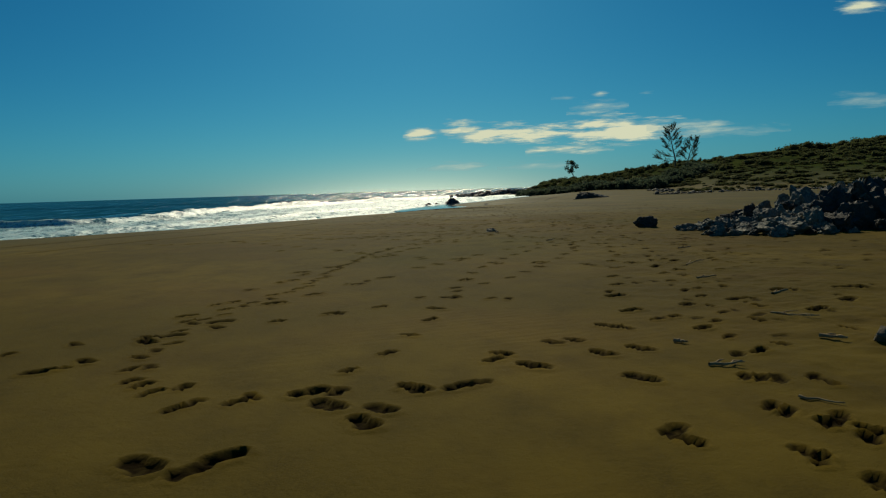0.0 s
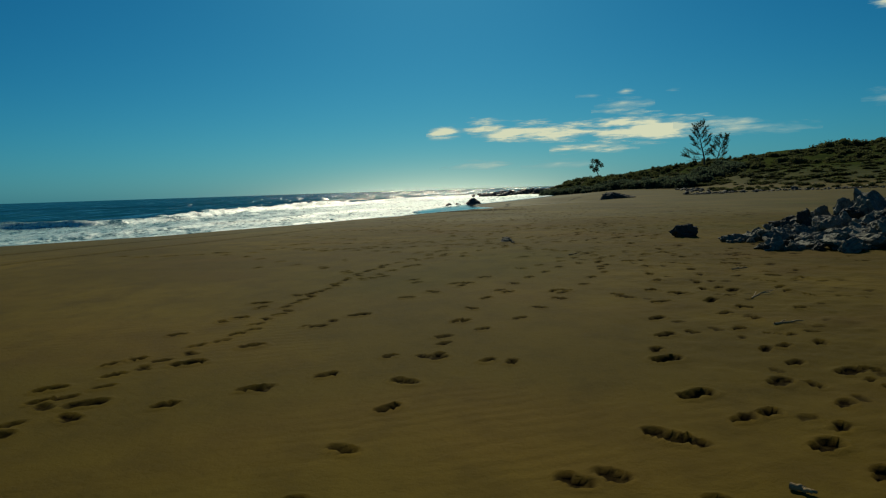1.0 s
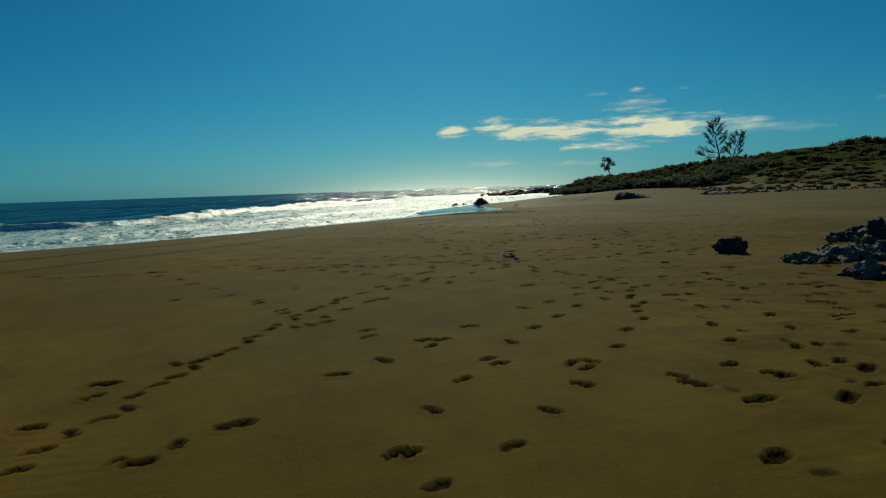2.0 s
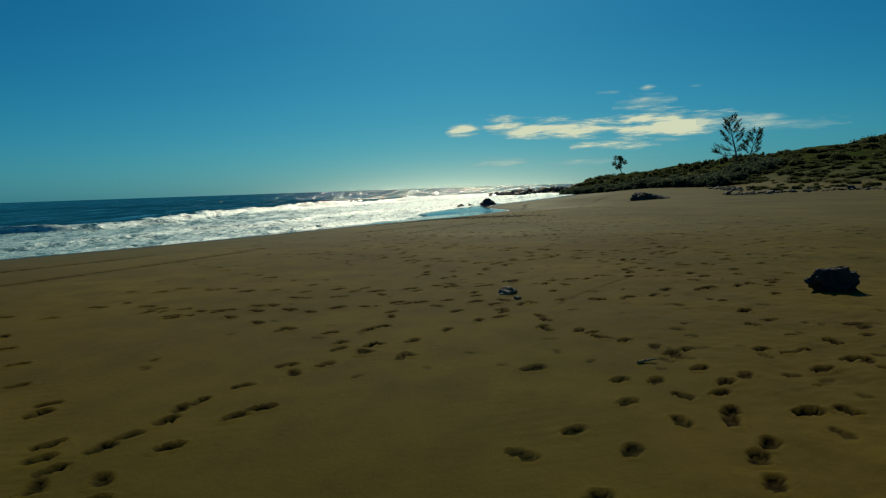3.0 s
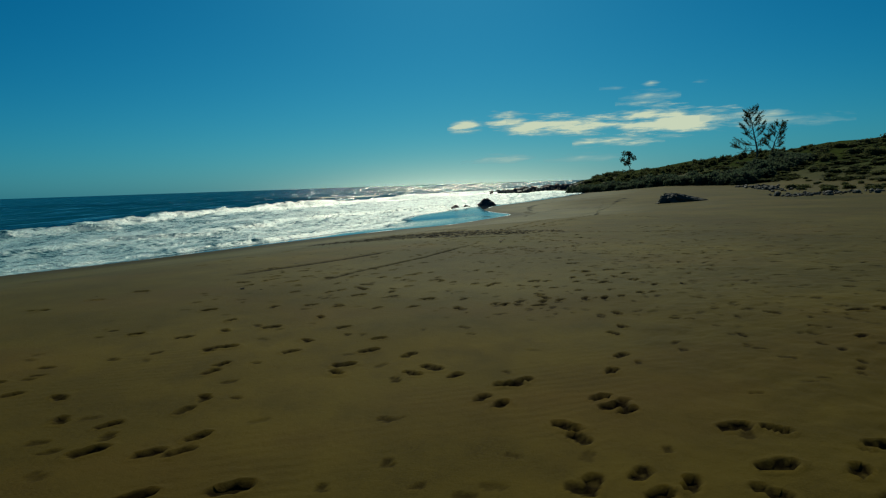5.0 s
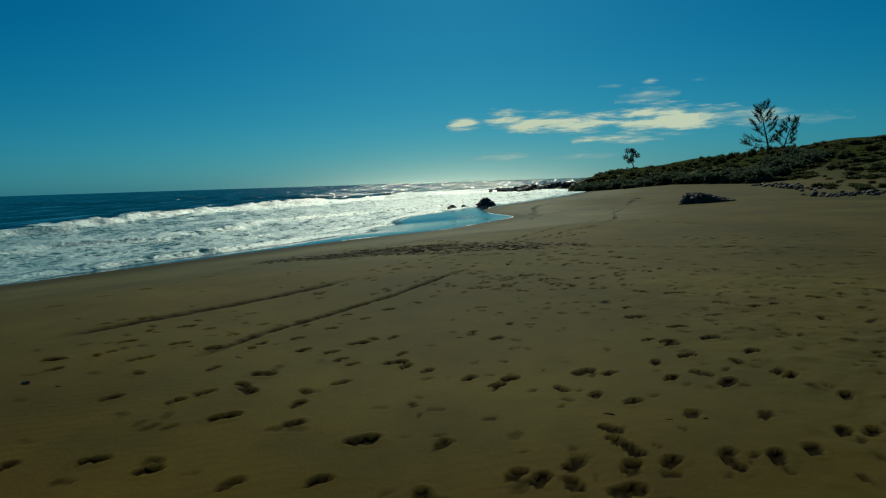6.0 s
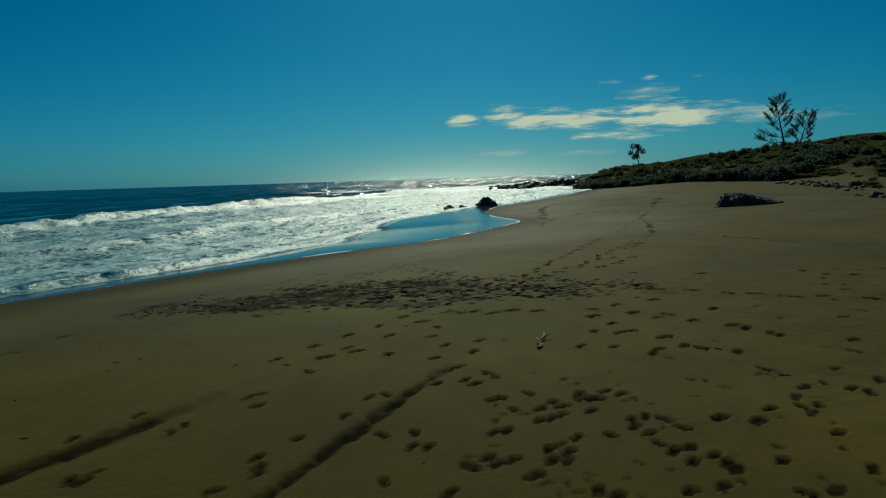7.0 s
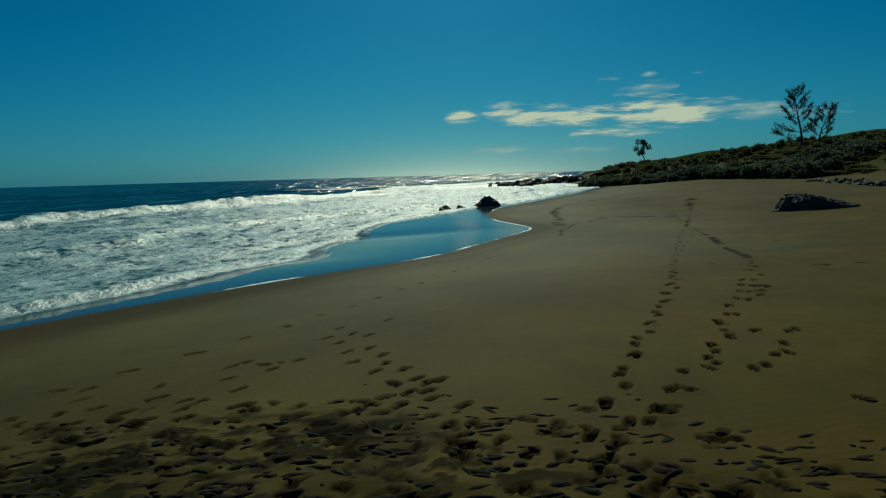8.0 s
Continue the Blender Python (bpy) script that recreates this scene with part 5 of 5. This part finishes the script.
# ---------------------------------------------------------------- plants
def leaf_cloud(rnd, count, size, where, long=1.0, droop=0.0, wide=0.5):
    """Small leaves as bent quads: vertices and faces. where() gives a place and the way outwards."""
    verts, faces = [], []
    for _ in range(count):
        p, out = where()
        d = Vector((rnd.gauss(0, 1), rnd.gauss(0, 1), rnd.gauss(0, 0.8))) * 0.7 + out
        d.z -= droop
        d.normalize()
        side = d.cross(Vector((rnd.gauss(0, 1), rnd.gauss(0, 1), rnd.gauss(0, 1)))).normalized()
        s = size * rnd.uniform(0.6, 1.3)
        a, b = d * s * long, side * s * wide
        k = len(verts)
        verts += [p - b * 0.3, p + a * 0.5 + b, p + a, p + a * 0.5 - b]
        faces.append((k, k + 1, k + 2, k + 3))
    return verts, faces


def bush_data(seed, leaves=420, size=0.14):
    """A bush of unit radius: lumpy dark heart with leaves standing out all over."""
    rnd = random.Random(seed)
    lobes = [(Vector((rnd.uniform(-0.55, 0.55), rnd.uniform(-0.55, 0.55), rnd.uniform(0.15, 0.6))), rnd.uniform(0.3, 0.52)) for _ in range(7)]

    def where():
        c, r = lobes[rnd.randrange(7)]
        d = Vector((rnd.gauss(0, 1), rnd.gauss(0, 1), rnd.gauss(0.25, 1))).normalized()
        return c + d * r * rnd.uniform(0.75, 1.05), d

    verts, faces = leaf_cloud(rnd, leaves, size, where)
    for c, r in lobes:
        bm = bmesh.new()
        bmesh.ops.create_icosphere(bm, subdivisions=1, radius=r * 0.8, matrix=Matrix.Translation(c))
        k = len(verts)
        verts += [v.co + Vector((rnd.uniform(-0.05, 0.05), rnd.uniform(-0.05, 0.05), 0)) for v in bm.verts]
        faces += [tuple(k + v.index for v in f.verts) for f in bm.faces]
        bm.free()
    return np.array([tuple(v) for v in verts]), faces


BUSHES = [bush_data(500 + k) for k in range(6)]


LOW = [bush_data(520 + k, 110, 0.26) for k in range(5)]


def shrubs(name, places, mat, label, kinds=BUSHES):
    """Many bushes that nobody could count, in one mesh."""
    verts, faces, at = [], [], 0
    rnd = random.Random(len(places))
    for x, y, r, h in places:
        v, f = kinds[rnd.randrange(len(kinds))]
        t = rnd.uniform(0, 6.28)
        c, s = math.cos(t), math.sin(t)
        p = np.stack([(v[:, 0] * c - v[:, 1] * s) * r + x, (v[:, 0] * s + v[:, 1] * c) * r + y, v[:, 2] * h + land(x, y) - 0.1 * h], -1)
        verts.append(p)
        faces += [tuple(i + at for i in q) for q in f]
        at += len(v)
    ob = link_mesh(name, np.concatenate(verts).tolist(), faces, mat, smooth=False)
    return tagged(ob, label, "shrubs", kind="stuff")


pl = []
for _ in range(300):                       # dark thicket along the foot of the hill, nearer where it stands inland
    x = rr.uniform(13, 62)
    y = float(np.interp(x, [13, 30, 40, 62], [165, 150, 137, 158])) + abs(rr.gauss(0, 7))
    r = rr.uniform(1.3, 2.8)
    pl.append((x, y, r, r * rr.uniform(0.65, 1.05) * (0.75 if x < 28 else 1)))
shrubs("thicket", pl, LEAF, "dark green thicket along the foot of the hill")
pl = []
for _ in range(210):                       # crest and upper slope
    x = rr.uniform(22, 175)
    y = rr.uniform(176 if x > 60 else 190, 236) - 0.16 * max(0, x - 60)
    r = rr.uniform(1.0, 2.6)
    pl.append((x, y, r, r * rr.uniform(0.4, 0.75)))
for _ in range(150):                       # upright bushes along the skyline
    x = rr.uniform(18, 78)
    y = 190 + 0.4 * (x - 20) + rr.gauss(0, 7)
    r = rr.uniform(0.6, 1.3)
    pl.append((x, y, r, r * rr.uniform(1.1, 2.0)))
for _ in range(130):                       # scattered over the slope
    x, y = rr.uniform(62, 150), rr.uniform(140, 195)
    r = rr.uniform(1.0, 2.8)
    pl.append((x, y, r, r * rr.uniform(0.4, 0.8)))
for _ in range(150):                       # low tufts on the grassy foot of the hill
    x = rr.uniform(48, 120)
    y = rr.uniform(100, 150)
    r = rr.uniform(0.35, 0.9)
    pl.append((x, y, r, r * rr.uniform(0.3, 0.7)))
for _ in range(60):                        # low plants near the stones
    x, y = rr.uniform(33, 90), rr.uniform(84, 112)
    r = rr.uniform(0.5, 1.4)
    pl.append((x, y, r, r * rr.uniform(0.4, 0.7)))
for _ in range(60):                        # two taller masses on the skyline
    x = rr.choice((rr.gauss(103, 4), rr.uniform(116, 150)))
    y = 190 + rr.gauss(0, 4)
    r = rr.uniform(1.8, 3.2)
    pl.append((x, y, r, r * rr.uniform(0.7, 1.0)))
shrubs("scrub", pl, LEAF_DRY, "olive green coastal scrub over the hill and its crest")


pl = []
for _ in range(980):                       # low growth that covers the slope
    x, y = rr.uniform(42, 165), rr.uniform(104, 225)
    if hill(np.array([x]), np.array([y]))[0] < 0.5:
        continue
    r = rr.uniform(0.8, 2.4)
    pl.append((x, y, r, r * rr.uniform(0.2, 0.4)))
shrubs("low_scrub", pl, LEAF_DRY, "low olive growth covering the grassy slope", LOW)


def tube(bm, points, radii, sides=7):
    """A tapered limb through points."""
    rings = []
    for k, p in enumerate(points):
        d = (points[min(k + 1, len(points) - 1)] - points[max(k - 1, 0)]).normalized()
        a = d.cross(Vector((0.3, 1, 0.2))).normalized()
        b = d.cross(a)
        rings.append([bm.verts.new(p + (a * math.cos(t) + b * math.sin(t)) * radii[k]) for t in [2 * math.pi * i / sides for i in range(sides)]])
    for r0, r1 in zip(rings, rings[1:]):
        for i in range(sides):
            bm.faces.new((r0[i], r0[(i + 1) % sides], r1[(i + 1) % sides], r1[i]))
    bm.faces.new(rings[-1])


def casuarina(x, y, height, lean, limbs, seed, label):
    """A feathery, open tree: bent thin trunk, single long limbs, needle plumes along their twigs with gaps between.
    limbs: where each leaves the trunk, and how far its tip lies across and above that place, as shares of the height."""
    rnd = random.Random(seed)
    tree = new("casuarina_tree")
    tree.location = (x, y, land(x, y) - 0.1)
    tagged(tree, label, "tree")
    pts = [Vector((lean * height * (k / 9) ** 1.5 + rnd.uniform(-0.1, 0.1), rnd.uniform(-0.1, 0.1), height * k / 9)) for k in range(10)]
    bm = bmesh.new()
    tube(bm, pts, [0.022 * height * (1 - 0.93 * k / 9) + 0.015 for k in range(10)])
    part("trunk", bm, BARK, tree)
    verts, faces = [], []

    def plume(a, b, count):
        """Needles along one twig, thicker to its tip, all swept forwards."""
        way = (b - a).normalized()

        def where():
            g = rnd.uniform(0.0, 1.05)
            j = 0.15 * (1.15 - g)
            return a.lerp(b, g) + Vector((rnd.gauss(0, j), rnd.gauss(0, j), rnd.gauss(0, j))), way * 1.8 + Vector((0, 0, 0.25))

        v, q = leaf_cloud(rnd, count, 0.16, where, 2.4, 0.0, 0.15)
        n = len(verts)
        verts.extend(v)
        faces.extend(tuple(n + i for i in face) for face in q)

    for f, dx, dz in limbs:
        i = min(8, int(f * 9))
        base = pts[i].lerp(pts[i + 1], f * 9 - i)
        tip = base + Vector((dx * height, rnd.uniform(-0.6, 0.6) * (abs(dx) + 0.06) * height, dz * height))
        mid = base.lerp(tip, 0.5) - Vector((0, 0, 0.12 * abs(dx) * height))
        limb = [base, base.lerp(mid, 0.5) + Vector((0, 0, rnd.uniform(-0.1, 0.1))), mid, mid.lerp(tip, 0.55) + Vector((rnd.uniform(-0.15, 0.15), 0, 0)), tip]
        bm = bmesh.new()
        far = (tip - base).length
        tube(bm, limb, [0.03 + 0.012 * far, 0.03 + 0.009 * far, 0.045, 0.03, 0.012], 5)
        for k in range(int(5 + 3.0 * far)):          # twigs
            g = rnd.uniform(0.2, 1.0)
            j = min(3, int(g * 4))
            a = limb[j].lerp(limb[j + 1], g * 4 - j)
            way = (limb[j + 1] - limb[j]).normalized() + Vector((rnd.gauss(0, 0.55), rnd.gauss(0, 0.55), rnd.gauss(0.3, 0.35)))
            b = a + way.normalized() * rnd.uniform(0.7, 1.6) * (0.6 + 0.12 * far)
            tube(bm, [a, a.lerp(b, 0.5), b], [0.02, 0.015, 0.008], 4)
            plume(a, b, rnd.randrange(34, 70))
        part("limb", bm, BARK, tree)
        plume(limb[3], tip, 50)
    plume(pts[8], pts[9] + Vector((-0.2, 0, 0.7)), 40)
    link_mesh("crown", [tuple(v) for v in verts], faces, NEEDLE, tree, smooth=False)
    return tree


casuarina(61.6, 185, 12.6, -0.2, [
    (0.22, -0.5, 0.08), (0.3, -0.34, 0.12), (0.28, 0.2, 0.12), (0.36, 0.27, 0.16), (0.4, -0.2, 0.14), (0.46, 0.22, 0.2), (0.52, -0.2, 0.2), (0.56, 0.2, 0.2),
    (0.62, -0.15, 0.22), (0.66, 0.17, 0.22), (0.72, -0.12, 0.2), (0.76, 0.13, 0.2), (0.82, -0.1, 0.17), (0.84, 0.1, 0.2), (0.9, 0.06, 0.14)], 71,
    "tall open casuarina tree leaning against the sky")
casuarina(65.2, 186, 8.6, 0.3, [
    (0.25, -0.2, 0.16), (0.3, 0.3, 0.12), (0.38, 0.24, 0.2), (0.44, -0.2, 0.22), (0.52, 0.22, 0.2), (0.58, -0.16, 0.22), (0.64, 0.18, 0.22),
    (0.72, -0.14, 0.2), (0.76, 0.14, 0.2), (0.84, -0.09, 0.16), (0.88, 0.08, 0.14)], 72,
    "slighter casuarina tree beside a taller one")


def wind_tree(x, y, height):
    """A small tree on a bare stem with a dense head blown to one side."""
    rnd = random.Random(75)
    tree = new("small_tree")
    tree.location = (x, y, land(x, y) - 0.1)
    tagged(tree, "small wind-bent tree with a dense dark crown", "tree")
    pts = [Vector((0.5 * math.sin(k * 1.1), 0, height * 0.8 * k / 6)) for k in range(7)]
    bm = bmesh.new()
    tube(bm, pts, [0.24 - 0.028 * k for k in range(7)])
    part("trunk", bm, BARK, tree)
    heads = [Vector((rnd.gauss(0.2, 1.25), rnd.gauss(0, 1.0), height * rnd.uniform(0.48, 0.98))) for _ in range(9)]
    for h in heads:
        bm = bmesh.new()
        a = pts[rnd.randrange(3, 6)]
        tube(bm, [a, a.lerp(h, 0.55) + Vector((0, 0, 0.3)), h], [0.1, 0.07, 0.03], 5)
        part("limb", bm, BARK, tree)

    def where():
        h = heads[rnd.randrange(9)]
        d = Vector((rnd.gauss(0, 1), rnd.gauss(0, 1), rnd.gauss(0, 1))).normalized()
        return h + d * rnd.uniform(0.2, 0.95), d

    v, q = leaf_cloud(rnd, 900, 0.42, where)
    link_mesh("crown", [tuple(p) for p in v], q, LEAF, tree, smooth=False)


wind_tree(40.0, 250, 8.0)


# ---------------------------------------------------------------- drift and weed on the sand
def driftwood(x, y, length, turn, thick=0.014, seed=0, fork=True, label="bleached driftwood twig lying on the sand"):
    rnd = random.Random(seed)
    ob = new("driftwood")
    ob.matrix_basis = pose(x, y, land(x, y), 0, 0, turn)
    tagged(ob, label, "driftwood")
    length *= 0.8
    pts = [Vector((length * k / 5 - length / 2, rnd.uniform(-0.09, 0.09) * length, thick + 0.05 * length * (k / 5) ** 2)) for k in range(6)]
    bm = bmesh.new()
    tube(bm, pts, [thick * (1 - 0.12 * k) for k in range(6)], 6)
    part("stem", bm, DRIFT, ob)
    if fork:
        for a in (1, 3):
            bm = bmesh.new()
            e = pts[a] + Vector((0.34 * length, (1 if a == 1 else -1) * rnd.uniform(0.1, 0.2) * length, 0.06 * length))
            tube(bm, [pts[a], pts[a].lerp(e, 0.5) + Vector((0, 0, 0.01)), e], [thick * 0.7, thick * 0.55, thick * 0.25], 5)
            part("twig", bm, DRIFT, ob)


for k, (x, y, length, turn) in enumerate([(4.15, 3.85, 0.8, 40), (3.69, 2.0, 0.42, 15), (4.1, 0.47, 0.4, 25), (3.6, -0.9, 0.62, -40), (2.11, -2.76, 0.36, 12), (3.44, -1.94, 0.3, -45), (2.4, -3.65, 0.34, -35), (4.9, 6.68, 0.4, 10), (-0.15, 39.3, 0.85, 78), (0.6, 15.64, 0.5, -30), (2.15, 9.9, 0.3, 20), (1.98, -2.02, 0.16, -50)]):
    driftwood(x, y, length, turn, 0.012 + 0.005 * (k % 3), 80 + k, k != 6)


def weed_scraps(name, count, region, label, seed, size=0.1):
    """Loose scraps of dried weed pressed into the sand, in one mesh."""
    rnd = random.Random(seed)
    verts, faces = [], []
    while count > 0:
        x, y = region(rnd)
        z = land(x, y)
        if inland(np.array([x]), np.array([y]))[0] < 2:
            continue
        count -= 1
        t, L, W, H = rnd.gauss(0.1, 0.4), size * rnd.uniform(0.5, 2.4), size * rnd.uniform(0.25, 0.7), size * rnd.uniform(0.08, 0.2)
        c, s = math.cos(t), math.sin(t)
        k = len(verts)
        n = 7
        for i in range(n):
            a = 6.283 * i / n
            r = rnd.uniform(0.45, 1.2)
            u, v = L * math.cos(a) * r, W * math.sin(a) * r
            verts.append((x + u * c - v * s, y + u * s + v * c, z - 0.012))
        for i in range(n):
            u, v = Vector(verts[k + i]).xy - Vector((x, y))
            verts.append((x + u * 0.6, y + v * 0.6, z + H * rnd.uniform(0.5, 1.1)))
        for i in range(n):
            j = (i + 1) % n
            faces.append((k + i, k + j, k + n + j, k + n + i))
        faces.append(tuple(k + n + i for i in range(n)))
    ob = link_mesh(name, verts, faces, WEED)
    return tagged(ob, label, "seaweed", kind="stuff")


def in_strip(rnd):
    a, r = rnd.uniform(0, 6.283), rnd.random() ** 0.6
    x = -3.3 + 5.8 * r * math.cos(a)
    return x, 43.75 + 0.08 * x + 1.5 * r * math.sin(a) + rnd.gauss(0, 0.3)


weed_scraps("seaweed_strip", 700, in_strip, "dark dried seaweed scraps strewn over churned sand", 91, 0.075)
weed_scraps("seaweed_scraps", 70, lambda r: (r.uniform(-9, 4), r.uniform(28, 46)), "a few dark weed scraps on open sand", 92, 0.05)


def half_buried(x, y, size, seed, label, name="stone"):
    me = rock_mesh(name, seed, PALE, 3, 0.4, 8, 0.7)
    return rock(name, me, x, y, size, label, 0.48, 15)


half_buried(0.52, 14.3, (0.44, 0.3, 0.34), 93, "grey stone half buried in trodden sand")
half_buried(0.74, 13.75, (0.14, 0.13, 0.18), 94, "small dark stone beside a larger one")
half_buried(-5.79, 29.15, (0.13, 0.08, 0.1), 95, "small dark stone on open sand")
